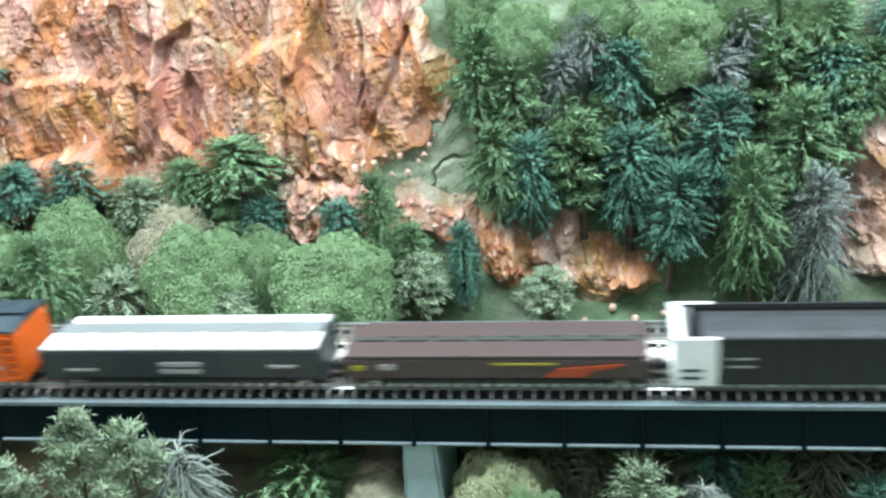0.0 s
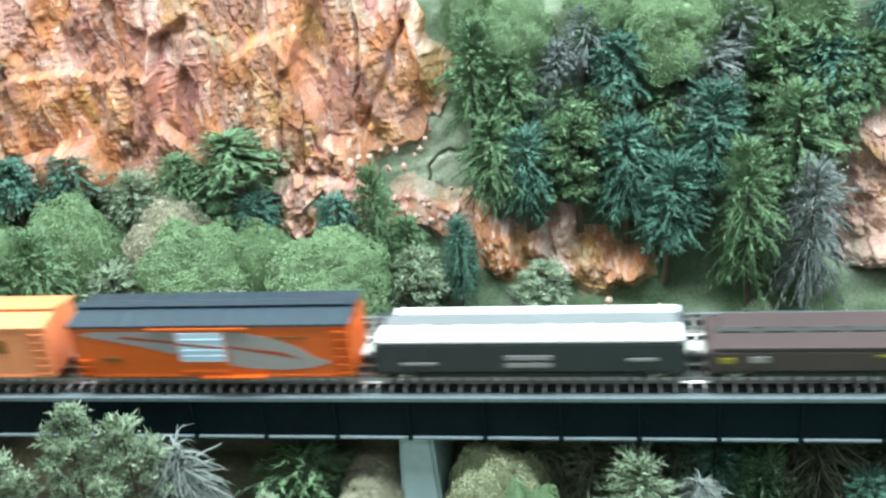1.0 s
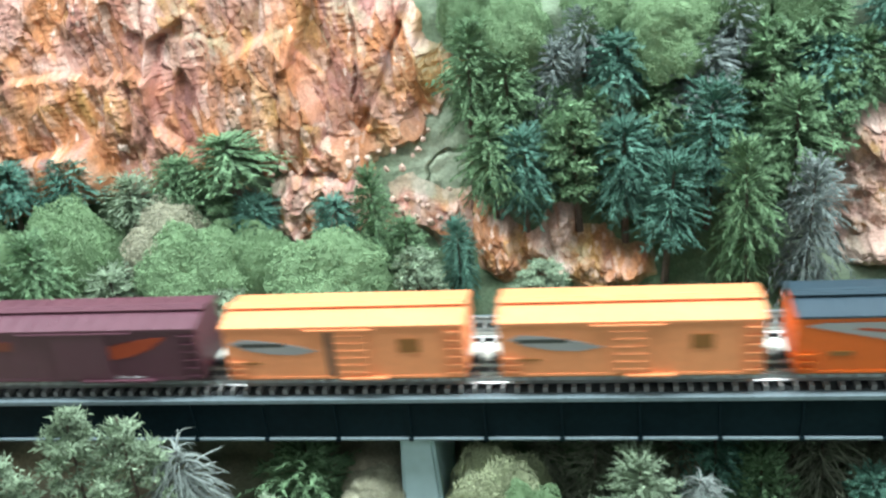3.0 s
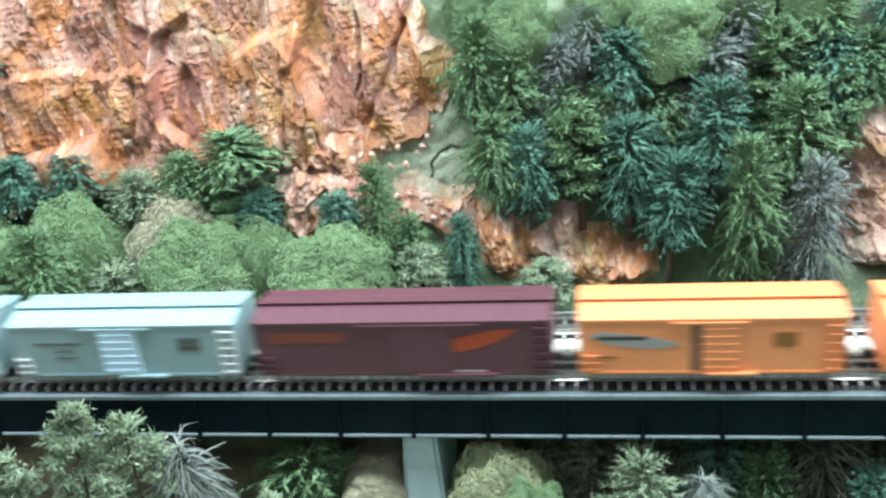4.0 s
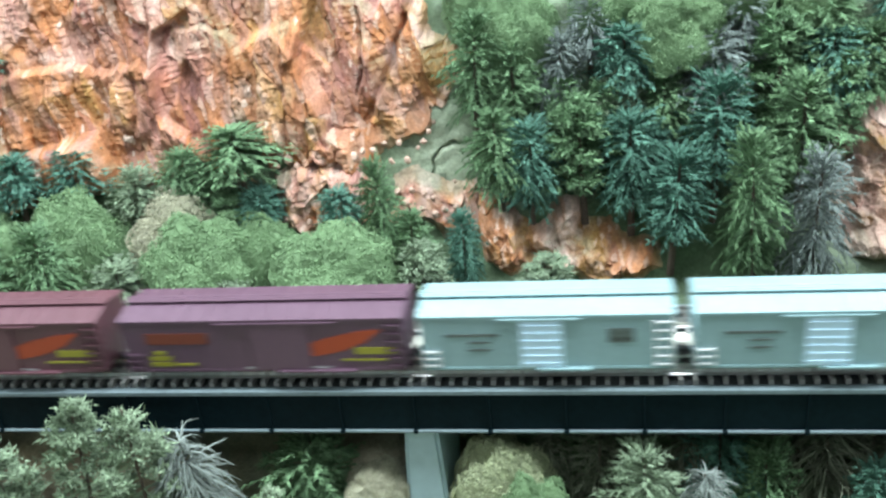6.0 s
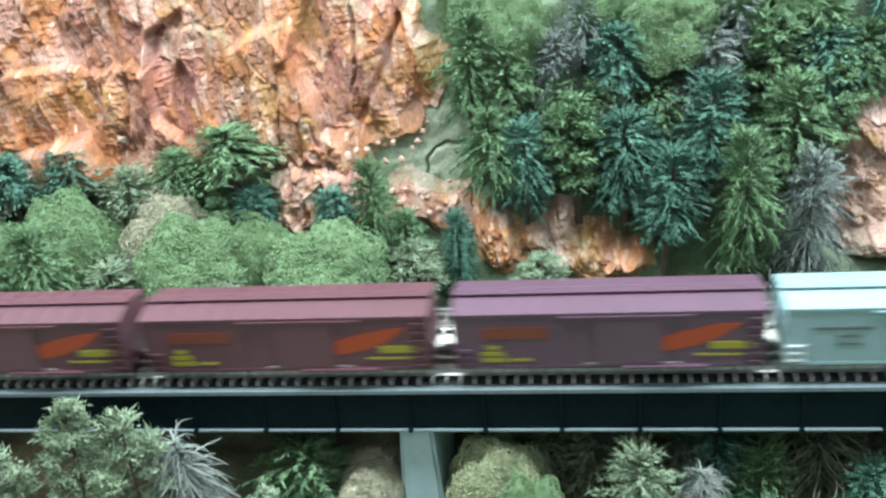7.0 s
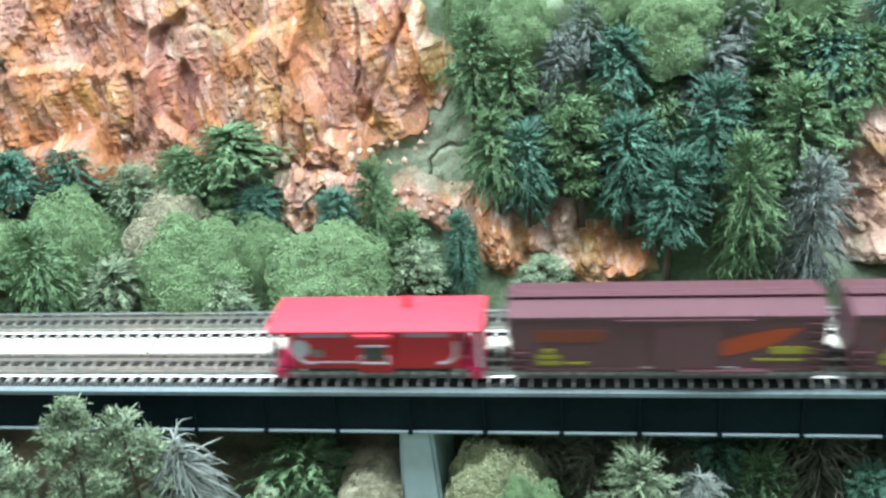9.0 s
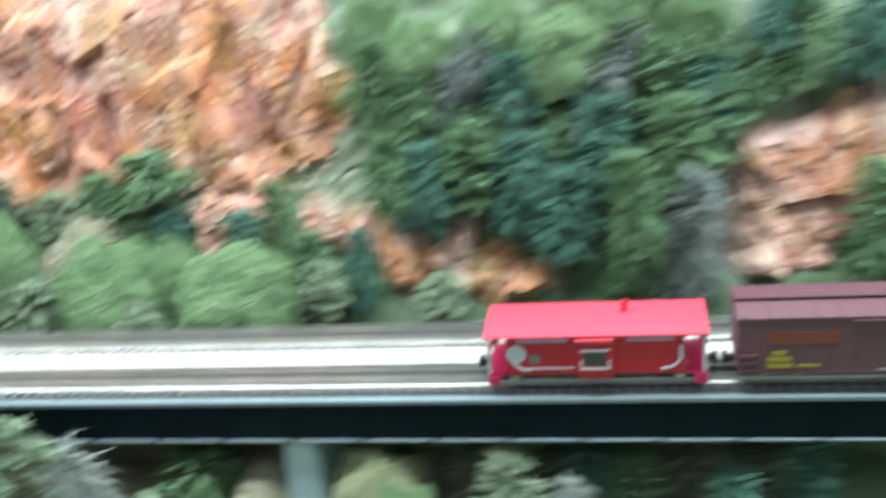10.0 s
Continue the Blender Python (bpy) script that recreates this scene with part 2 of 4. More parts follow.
# ---------------------------------------------------------------- hillside
def hillside():
    xs = np.r_[np.arange(-1150, -330, 14.0), np.arange(-330, -14, 1.6), np.arange(-14, 16, 0.4), np.arange(16, 360, 1.6), np.arange(360, 1351, 14.0)]
    # profile: valley floor, slope under the bridge, hillside, top
    zs = np.r_[np.full(60, -92.0), np.arange(-92, 16, 1.3), np.arange(16, 44, 0.55), np.arange(44, 150.1, 1.3), np.full(30, 151.0)]
    n1, n2 = 60, 30
    X, S = np.meshgrid(xs, np.arange(len(zs)), indexing="ij")
    Z = np.broadcast_to(zs, X.shape).copy()
    Y = hill(X, Z)
    front = np.linspace(-150, 0, n1, endpoint=False)
    y0 = hill(X[:, :1], np.full_like(X[:, :1], -92.0))
    Y[:, :n1] = y0 + front
    Y[:, -n2:] = hill(X[:, :1], np.full_like(X[:, :1], 150.0)) + np.linspace(3, 250, n2)
    bumps = fbm(X, Z + Y, 34, 3) * 7 + fbm(X, Z + Y, 6, 9) * 1.3
    Y -= bumps * 0.6
    Z += bumps * 0.8
    Y -= 28 * np.exp(-((X + 17) / 13) ** 2) * sm(-22, -36, Z)
    Y += 7 * sm(-12, -30, X) * sm(46, 60, Z)
    # crack in the bare slope
    wx, wz = X + 2.2 * vnoise(X / 3, Z / 3, 91), Z + 2.2 * vnoise(X / 3, Z / 3, 92)
    crack = 0
    for ax, az, bx, bz, wide in ((9, 36.5, 0, 34, 0.8), (0, 34, -4, 31, 0.75), (-4, 31, -5, 23, 0.6), (-5, 23, -8, 19, 0.4)):
        f = np.clip(((wx - ax) * (bx - ax) + (wz - az) * (bz - az)) / ((bx - ax) ** 2 + (bz - az) ** 2), 0, 1)
        crack = np.maximum(crack, np.exp(-(np.hypot(wx - ax - f * (bx - ax), wz - az - f * (bz - az)) / (0.75 * wide)) ** 2))
    Y += crack * 3.0
    nx, ns = X.shape
    idx = np.arange(nx * ns).reshape(nx, ns)
    faces = np.stack([idx[:-1, :-1], idx[1:, :-1], idx[1:, 1:], idx[:-1, 1:]], -1).reshape(-1, 4)
    me = mesh_from("hillside", np.c_[X.ravel(), Y.ravel(), Z.ravel()], faces, smooth=True)
    a = (sm(-0.25, 0.35, fbm(X, Z, 30, 21)))[..., None]
    green, sage, soil = np.array([0.09, 0.14, 0.075]), np.array([0.2, 0.25, 0.17]), np.array([0.24, 0.2, 0.135])
    col = green * (1 - a) + sage * a
    low = (sm(26, -6, X) * sm(-22, -50, Z) * sm(-0.5, 0.1, fbm(X, Z, 40, 33)))[..., None]
    col = col * (1 - low) + soil * low
    sand = (blob(X, Z, -16, -46, 12, 16))[..., None]
    col = col * (1 - sand) + np.array([0.5, 0.44, 0.31]) * sand
    bare = (np.exp(-((X + 2) / 16) ** 2 - ((Z - 35) / 20) ** 2))[..., None]
    col = col * (1 - bare) + np.array([0.33, 0.38, 0.27]) * bare
    paint(me, col.reshape(-1, 3))
    ob = part("ground", me, TURF, None)
    tagged(ob, "sage green turf hillside dropping to bare brown soil below", "ground", kind="structure")


hillside()


# ---------------------------------------------------------------- rock
def outline_distance(X, Z, poly):
    """How far inside the outline a place lies; negative outside."""
    best = np.full(X.shape, 1e9)
    inside = np.zeros(X.shape, bool)
    for (ax, az), (bx, bz) in zip(poly, poly[1:] + poly[:1]):
        ex, ez = bx - ax, bz - az
        t = np.clip(((X - ax) * ex + (Z - az) * ez) / (ex * ex + ez * ez), 0, 1)
        best = np.minimum(best, np.hypot(X - ax - t * ex, Z - az - t * ez))
        cross = ((az > Z) != (bz > Z)) & (X < (bx - ax) * (Z - az) / (bz - az + 1e-9) + ax)
        inside ^= cross
    return np.where(inside, best, -best)


TONES = np.array([
    [0.31, 0.15, 0.14],    # dull maroon
    [0.48, 0.215, 0.175],   # brick pink
    [0.57, 0.31, 0.24],    # salmon
    [0.54, 0.225, 0.088],   # orange
    [0.50, 0.28, 0.09],    # ochre
    [0.72, 0.54, 0.45],    # cream
    [0.46, 0.35, 0.36],    # lilac grey
])


def soften(h, n):
    """Rounds the steps between blocks over n cells of the grid."""
    for _ in range(2):
        for axis in (0, 1):
            total = h.copy()
            for k in range(1, n + 1):
                total = total + np.roll(h, k, axis) + np.roll(h, -k, axis)
            h = total / (2 * n + 1)
    return h


def ledge(X, Z):
    """The long pale ledge across the cliff, its columns and the cleft between them."""
    at = 70.5 + 8.0 * fbm(X, X * 0, 18, 77)
    columns = 2.5 * blob(X, Z, -5, 62, 6, 16) + 3.8 * blob(X, Z, -26, 66, 8, 16) + 2.5 * blob(X, Z, -146, 60, 9, 11) + 2.5 * blob(X, Z, -107, 58, 12, 14)
    columns += 4.0 * blob(X, Z, -8, 74, 6, 9) + 3.0 * blob(X, Z, -22, 86, 10, 5) + 3.0 * blob(X, Z, -52, 50, 7, 20) + 2.5 * blob(X, Z, -78, 52, 6, 22)
    cleft = X + 16.5 - (Z - 69) * 0.45 - 2 * vnoise(Z / 6, Z * 0, 55)
    columns -= 4.0 * np.exp(-(cleft / 1.3) ** 2) * sm(36, 44, Z)
    columns -= 2.5 * np.exp(-((X + 29 - 3 * vnoise(Z / 8, Z * 0, 57)) / 0.8) ** 2) * sm(52, 62, Z)
    columns -= 3.0 * np.exp(-((X + 116 + 2 * vnoise(Z / 9, Z * 0, 58)) / 1.6) ** 2) * sm(40, 50, Z) * (1 - sm(66, 70, Z))
    shelf = sm(at + 1.2, at - 1.2, Z) * sm(-96, -112, X) + 0.5 * sm(at + 7, at + 5, Z) * sm(-40, -52, X) * sm(-108, -96, X)
    under = np.exp(-((Z - at + 4.5) / 2.2) ** 2) * sm(-96, -112, X)
    return 4.0 * shelf - 1.6 * under * (0.6 + fbm(X, X * 0, 9, 78)) + columns


def rock(name, label, poly, thick, seed, step, tone, block=1.0):
    px, pz = [p[0] for p in poly], [p[1] for p in poly]
    X, Z = np.meshgrid(np.arange(min(px) - 4, max(px) + 4, step), np.arange(min(pz) - 4, max(pz) + 4, step), indexing="ij")
    sd = outline_distance(X, Z, poly) + fbm(X, Z, 11, seed) * (8 if block > 0.9 else 3.5)
    u = X + fbm(X, Z, 14, seed + 1) * 2.0 + 0.1 * Z
    v = Z + fbm(X, Z, 14, seed + 2) * 2.0 - 0.05 * X
    tall = 1.0 if block > 0.9 else 0.5
    rl, tul, tvl, dul, dvl, fl = cells(u, v, 25 * block, 48 * block, seed + 3)
    rm, tum, tvm, dum, dvm, fm = cells(u, v, 8.5 * block, tall * 25 * block, seed + 4)
    rs, tus, tvs, dus, dvs, fs = cells(u + 0.3 * v, v, 2.6 * max(block, 0.6), tall * 8.5 * block, seed + 5)
    rx, tux, tvx, dux, dvx, fx = cells(u, v - 0.2 * u, 1.2, 2.0, seed + 6)
    h = (rl - 0.5) * 6 + tul * dul * 0.5 + tvl * dvl * 0.4
    h += (rm - 0.5) * 2.6 + tum * dum * 0.7 + tvm * dvm * 0.4
    h = soften(h, max(1, round(0.5 * block ** 2 / step)))
    h += (rs - 0.5) * 0.9 + tus * dus * 0.65 + tvs * dvs * 0.15
    h += (rx - 0.5) * 0.26 + tux * dux * 0.3 + fbm(u, v * 1.6, 2.0, seed + 7) * 0.5
    h -= 1.3 * np.exp(-fm / 0.03) * sm(0.4, 0.7, rl) + 0.2 * np.exp(-fs / 0.06) * sm(0.6, 0.9, rm)
    h -= 0.9 * np.exp(-np.abs(vnoise(u / 8, v / 26, seed + 90)) / 0.012) * sm(0.0, 0.25, fbm(X, Z, 30, seed + 91))
    h += 0.6 * vnoise(u / 8, v / 1.1, seed + 8) * sm(0.3, 0.5, rm) + 0.7 * fbm(X, Z * 0.5, 7, seed + 9)
    h += 0.7 * vnoise(u / 1.5, v / 16, seed + 14) + 0.9 * vnoise(u / 3.5, v / 30, seed + 15)
    h += ledge(X, Z)
    edge = sm(-1, 5, sd)
    off = thick * sm(0, 20 if block > 0.9 else 8, sd) + h * edge * sm(-1, 6, sd) - 3.0 * (1 - sm(-3, 1.5, sd))
    off = np.where(sd > 1.5, np.maximum(off, 0.8 + 0.4 * rs), off)
    zz = Z + (rm - 0.5) * 0.8 * edge
    Y = hill(X, Z) - off
    keep = sd > -3
    idx = np.full(X.shape, -1)
    idx[keep] = np.arange(keep.sum())
    quads = np.stack([idx[:-1, :-1], idx[1:, :-1], idx[1:, 1:], idx[:-1, 1:]], -1).reshape(-1, 4)
    quads = quads[(quads >= 0).all(1)]
    me = mesh_from(name, np.c_[X[keep], Y[keep], zz[keep]], quads)
    # pigment, block by block
    w = np.stack(tone(X, Z), -1)
    pick = np.stack([0.6 * (hash2(np.floor(rl * 997), np.full_like(rl, k), seed) - 0.5) + 0.75 * (hash2(np.floor(rm * 997), np.full_like(rl, k), seed + 1) - 0.5)
                     + 0.5 * (hash2(np.floor(rs * 997), np.full_like(rl, k), seed + 2) - 0.5) + 1.1 * fbm(X, Z, 15, seed + 40 + k) for k in range(7)], -1)
    w = np.exp(3.8 * (w + pick))
    w /= w.sum(-1, keepdims=True)
    col = w @ TONES
    col *= (0.5 + 0.16 * rm + 0.18 * rs + 0.14 * rx)[..., None]
    fleck = 0.8 * (sm(0.9, 0.98, rx) * sm(-0.1, 0.3, fbm(X, Z, 10, seed + 80)))[..., None]
    col = col * (1 - fleck) + np.array([0.66, 0.53, 0.43]) * fleck
    chip = 0.55 * (sm(0.8, 0.93, hash2(np.floor(rs * 997), np.floor(rm * 997), seed + 33)) * sm(-0.25, 0.2, fbm(X, Z, 18, seed + 81)))[..., None]
    col = col * (1 - chip) + np.array([0.64, 0.47, 0.37]) * chip
    # stain running down from the ledges, dust of green on the gentle ledges
    stain = sm(0.05, 0.4, fbm(X * 2.5, Z * 0.5, 14, seed + 60))[..., None]
    col = col * (1 - 0.45 * stain) + col * np.array([0.75, 0.55, 0.45]) * 0.45 * stain
    up = np.gradient(off, axis=1) / step
    moss = (0.7 * sm(0.2, 0.42, fbm(X, Z, 16, seed + 70)) * sm(0.2, -0.6, up) + sm(2.5, -0.5, sd) * 0.8)[..., None].clip(0, 1)
    col = col * (1 - 0.6 * moss) + np.array([0.19, 0.25, 0.16]) * 0.6 * moss
    paint(me, col[keep])
    ob = part(name, me, ROCK, None)
    tagged(ob, label, "rock", kind="structure")


def cliff_tone(X, Z):
    o = np.zeros_like(X)
    plum = blob(X, Z, -26, 62, 8, 14) + 0.5 * blob(X, Z, -96, 60, 8, 10)
    pink = blob(X, Z, -108, 58, 14, 14) + blob(X, Z, -22, 88, 12, 8) + 0.8 * blob(X, Z, -6, 56, 8, 14) + 0.6 * blob(X, Z, -110, 84, 22, 8) + 0.8 * blob(X, Z, 6, 62, 5, 9) + 0.7 * blob(X, Z, -112, 40, 10, 6)
    orange = blob(X, Z, -62, 62, 24, 24) + blob(X, Z, -150, 44, 32, 12) + blob(X, Z, -40, 38, 20, 8) + 0.5 * blob(X, Z, -145, 84, 20, 8)
    ochre = blob(X, Z, -145, 60, 12, 10) + 0.7 * blob(X, Z, -66, 78, 18, 8)
    cream = 0.6 * blob(X, Z, -150, 73, 30, 2.5) + 0.7 * blob(X, Z, -30, 36, 22, 6) + 0.5 * blob(X, Z, -10, 50, 5, 14) + 0.4 * blob(X, Z, -85, 76, 22, 4) + 0.5 * blob(X, Z, -82, 50, 6, 8)
    lilac = 0.9 * blob(X, Z, -8, 75, 7, 9) + 0.7 * blob(X, Z, -85, 84, 14, 5) + 0.5 * blob(X, Z, -125, 84, 10, 6)
    return o - 0.15 + 0.9 * plum, o - 0.05 + 0.7 * pink, o - 0.02 + 0.6 * pink, o + 0.36 + 0.6 * orange, o + 0.08 + 0.8 * ochre, o - 0.08 + cream, o - 0.3 + lilac


def pale_tone(X, Z):
    o = np.zeros_like(X)
    return o - 0.3, o - 0.05, o + 0.3, o + 0.1, o - 0.1, o + 0.5, o - 0.5


def ochre_tone(X, Z):
    o = np.zeros_like(X)
    gold = blob(X, Z, 56, 3, 8, 8) + 0.6 * blob(X, Z, 28, 2, 8, 8)
    return o - 0.8, o - 0.4, o + 0.1, o + 0.4, o + 0.4 + 0.9 * gold, o + 0.3, o - 0.8


def buff_tone(X, Z):
    o = np.zeros_like(X)
    return o - 0.4, o - 0.2, o + 0.15, o + 0.25, o + 0.05 + 0.5 * blob(X, Z, 142, 28, 8, 10), o + 0.75, o - 0.5


rock("rock_face", "fractured orange and pink rock cliff with pale ledges",
     [(-240, 118), (-5, 112), (-5, 85), (-2, 75), (3, 73), (9, 64), (8, 55), (-3, 50), (-10, 42), (-26, 36), (-30, 29), (-48, 28), (-63, 27), (-76, 30), (-96, 28), (-128, 24), (-160, 22), (-240, 22)],
     4.5, 101, 0.33, cliff_tone)
rock("rock_outcrop", "low crumbling cream and salmon rock outcrop above the bushes",
     [(-66, 30), (-57, 36), (-40, 34), (-29, 33), (-24, 23), (-27, 9), (-39, 4), (-54, 5), (-63, 12)], 6.5, 201, 0.36, pale_tone, 0.5)
rock("rock_outcrop", "loose pale rock rubble on the bare slope",
     [(-19, 24), (-11, 26), (-4, 23), (1, 20), (12, 22), (14, 8), (3, 6), (-7, 10), (-21, 11)], 2.5, 301, 0.36, pale_tone, 0.4)
rock("rock_outcrop", "ochre and orange rock outcrop below the conifers",
     [(11, 22), (23, 16), (34, 13), (40, 18), (50, 18), (52, 9), (60, 10), (65, 4), (75, 0), (77, -8), (69, -13), (49, -10), (34, -6), (24, -8), (15, -3), (12, 7)], 8, 401, 0.36, ochre_tone, 0.6)
rock("rock_outcrop", "pitted cream and brown rock outcrop beside dark conifers",
     [(138, 44), (145, 47), (163, 45), (182, 53), (230, 62), (230, 8), (181, 3), (174, -8), (157, -9), (141, -8), (136, 10)], 9, 501, 0.45, buff_tone, 0.8)


# ---------------------------------------------------------------- bridge
DECK_L, DECK_R = -1100, 1300
PANEL = 22.3


def girder(y, face):
    g = thing("plate_girder", "blue-black steel plate girder with overhead light painted pale on its flanges", "girder", group="girders of the railway bridge")
    part("web", box(DECK_L, DECK_R, y - 0.5, y + 0.5, -14.5, -1.8), GIRDER, g)
    # both flanges coloured paler than the web, as if lit from above
    part("top_flange", box(DECK_L, DECK_R, y - 1.4, y + 1.4, -1.8, -0.4, 0.15), LIT_FLANGE, g, "grey top flange with overhead light painted in")
    part("bottom_flange", box(DECK_L, DECK_R, y - 1.5, y + 1.5, -15.1, -14.5, 0.12), LIT_FLANGE, g, "grey bottom flange with overhead light painted in")
    first = None
    for k in range(-49, 59):
        x = k * PANEL + 0.5
        if first is None:
            s = part("stiffener", boxes([(-0.35, 0.35, -1.2 if face < 0 else 0.5, -0.5 if face < 0 else 1.2, -14.4, -1.9), (-0.7, 0.7, -1.75 if face < 0 else 0.5, -0.5 if face < 0 else 1.75, -15.3, -14.2)], 0.1), GIRDER, g)
            first = s.data
        else:
            s = part("stiffener", first, GIRDER, g)
        s.location = (x * MM, y * MM, 0)
    return g


def bridge():
    girder(0.9, -1)
    girder(46.0, 1)
    d = thing("bridge_deck", "dark bridge deck with a white board between the two tracks", "bridge deck", kind="structure")
    part("deck_plate", box(DECK_L, DECK_R, 2.4, 44.5, -2.2, -0.3), BED, d)
    for x0, x1 in ((DECK_L, -87.4), (-86.6, 96), (96.8, DECK_R)):
        part("board", box(x0, x1, 18.9, 28.3, -0.3, 1.0, 0.12), BOARD, d, "white board")
    part("edge_board", box(DECK_L, DECK_R, 43.0, 44.6, -0.25, 0.9, 0.1), BOARD, d, "white edge board")
    for y in (10.0, 35.5):
        t = thing("railway_track", "steel rails on grey-brown sleepers crossing the bridge", "railway track", group="tracks on the bridge")
        for s in (-1, 1):
            yy = y + s * 4.7
            part("rail", extrude_x([(yy - 0.9, 1.4), (yy + 0.9, 1.4), (yy + 0.9, 1.65), (yy + 0.25, 1.95), (yy + 0.25, 2.75), (yy + 0.45, 2.9), (yy + 0.45, 3.2), (yy - 0.45, 3.2), (yy - 0.45, 2.9), (yy - 0.25, 2.75), (yy - 0.25, 1.95), (yy - 0.9, 1.65)], DECK_L, DECK_R), STEEL, t, "worn steel rail")
            part("guard_rail", box(DECK_L, DECK_R, y + s * 2.35 - 0.9, y + s * 2.35 + 0.9, 1.4, 2.8), STEEL, t, "worn steel guard rail")
        me = None
        for k in range(-68, 80):
            if me is None:
                ob = part("sleeper", box(-0.75, 0.75, -8, 8, -0.3, 1.4, 0.1), TIE, t)
                me = ob.data
            else:
                ob = part("sleeper", me, TIE, t)
            ob.location = (k * 4.08 * MM, y * MM, 0)
        far = [k for k in range(-268, 318) if not -68 <= k < 80]
        verts, faces = [], []
        for k in far:
            x, n = k * 4.08, len(verts)
            verts += [(x + sx * 0.75, y + sy * 8, z) for z in (-0.3, 1.4) for sx, sy in ((-1, -1), (1, -1), (1, 1), (-1, 1))]
            faces += [[n + i for i in f] for f in ((4, 5, 6, 7), (0, 1, 5, 4), (1, 2, 6, 5), (2, 3, 7, 6), (3, 0, 4, 7))]
        tagged(part("far_sleepers", mesh_from("far_sleepers", verts, faces), TIE, t), kind="stuff")
    # pier
    for px in (0.6, -226, 226, -452, -678, -904, 452, 678, 904, 1130):
        p = thing("bridge_pier", "pale blue-grey painted box column under the bridge", "pier", group="piers of the railway bridge")
        bm = bmesh.new()
        for z, wx, y0, y1 in ((-15.15, 5.0, 3.5, 44.5), (-105, 10.0, -4, 60)):
            for sx, yy in ((-1, y0), (1, y0), (1, y1), (-1, y1)):
                bm.verts.new((px + 0.4 + sx * wx, yy, z))
        bm.verts.ensure_lookup_table()
        v = bm.verts
        for f in ((0, 1, 2, 3), (7, 6, 5, 4), (0, 4, 5, 1), (1, 5, 6, 2), (2, 6, 7, 3), (3, 7, 4, 0)):
            bm.faces.new([v[i] for i in f])
        bmesh.ops.bevel(bm, geom=bm.edges[:], offset=1.2, segments=3, affect="EDGES")
        part("column", bm, PIER, p)
        part("cap", box(px - 6, px + 6.8, 1.6, 45.4, -16.0, -15.15, 0.15), PIER, p)


bridge()


# ---------------------------------------------------------------- trees
def strand(verts, faces, p, d, length, width, droop):
    """A tapered twig."""
    side = d.cross(Vector((0.3, 0.2, 1))).normalized()
    up = side.cross(d)
    tip = p + (d + Vector((0, 0, -droop * 0.5))).normalized() * length
    n = len(verts)
    for a in (0.0, 2.1, 4.2):
        verts.append(p + (side * math.cos(a) + up * math.sin(a)) * width * 0.5)
    verts.append(tip)
    for k in range(3):
        faces.append((n + k, n + (k + 1) % 3, n + 3))


def frond(verts, faces, points, widths):
    """A bent, tapered twig through the points, with a pointed end."""
    n = len(verts)
    for k, p in enumerate(points[:-1]):
        d = (points[k + 1] - p).normalized()
        side = d.cross(Vector((0.3, 0.2, 1))).normalized()
        up = side.cross(d)
        for a in (0.0, 2.1, 4.2):
            verts.append(p + (side * math.cos(a) + up * math.sin(a)) * widths[k] * 0.5)
    last = len(points) - 2
    for k in range(last):
        for a in range(3):
            b = (a + 1) % 3
            faces.append((n + 3 * k + a, n + 3 * k + b, n + 3 * k + 3 + b, n + 3 * k + 3 + a))
    verts.append(points[-1])
    for a in range(3):
        faces.append((n + 3 * last + a, n + 3 * last + (a + 1) % 3, n + 3 * last + 3))


def crown_mesh(seed, material_, branches=330, droop=0.5, twigs=9, thin=1.0):
    """A conifer crown of drooping boughs, 12 mm in radius and 36 mm high, from the ground up."""
    rnd = random.Random(seed)
    verts, faces = [], []
    for i in range(branches):
        h = ((i + rnd.random()) / branches) ** 0.95
        z = 5 + h * 28.5
        az = i * 2.39996 + rnd.uniform(-0.5, 0.5)
        lump = 1 + 0.55 * noise.noise(Vector((math.cos(az) * 1.2 + seed * 3.1, math.sin(az) * 1.2, z / 8)))
        length = 12.2 * (1 - h ** 3.6) ** 0.6 * (0.8 + 0.2 * min(1, h * 3)) * rnd.uniform(0.5, 1.02) * lump + 1.2
        rise = 0.1 + 1.6 * h ** 4 + rnd.uniform(-0.15, 0.25)
        fall = droop * (1.1 - 0.6 * h) * rnd.uniform(0.7, 1.3)
        out = Vector((math.cos(az), math.sin(az), 0))

        def along(f):
            return Vector((0, 0, z)) + out * length * f + Vector((0, 0, (rise * f - fall * f * f) * length))

        frond(verts, faces, [along(0.1), along(0.6), along(0.9)], (0.5 * thin, 0.5 * thin))
        for k in range(twigs):
            f = rnd.uniform(0.45, 1.0)
            ahead = (along(f + 0.05) - along(f)).normalized()
            turn = rnd.choice((-1, 1)) * rnd.uniform(0.1, 1.1)
            d = Matrix.Rotation(turn, 3, "Z") @ ahead + Vector((0, 0, rnd.uniform(-0.55, 0.6)))
            strand(verts, faces, along(f), d.normalized(), rnd.uniform(1.3, 3.0) * (0.65 + 0.35 * length / 12), rnd.uniform(0.45, 0.8) * thin, rnd.uniform(0, 0.6))
    for i in range(22):
        az = rnd.uniform(0, 6.28)
        strand(verts, faces, Vector((0, 0, 32.0)), Vector((math.cos(az), math.sin(az), rnd.uniform(0.1, 1.5))).normalized(), rnd.uniform(1.6, 3.0), 0.7 * thin, 0.4)
    me = mesh_from("crown", [tuple(v) for v in verts], faces)
    me.materials.append(material_)
    return me


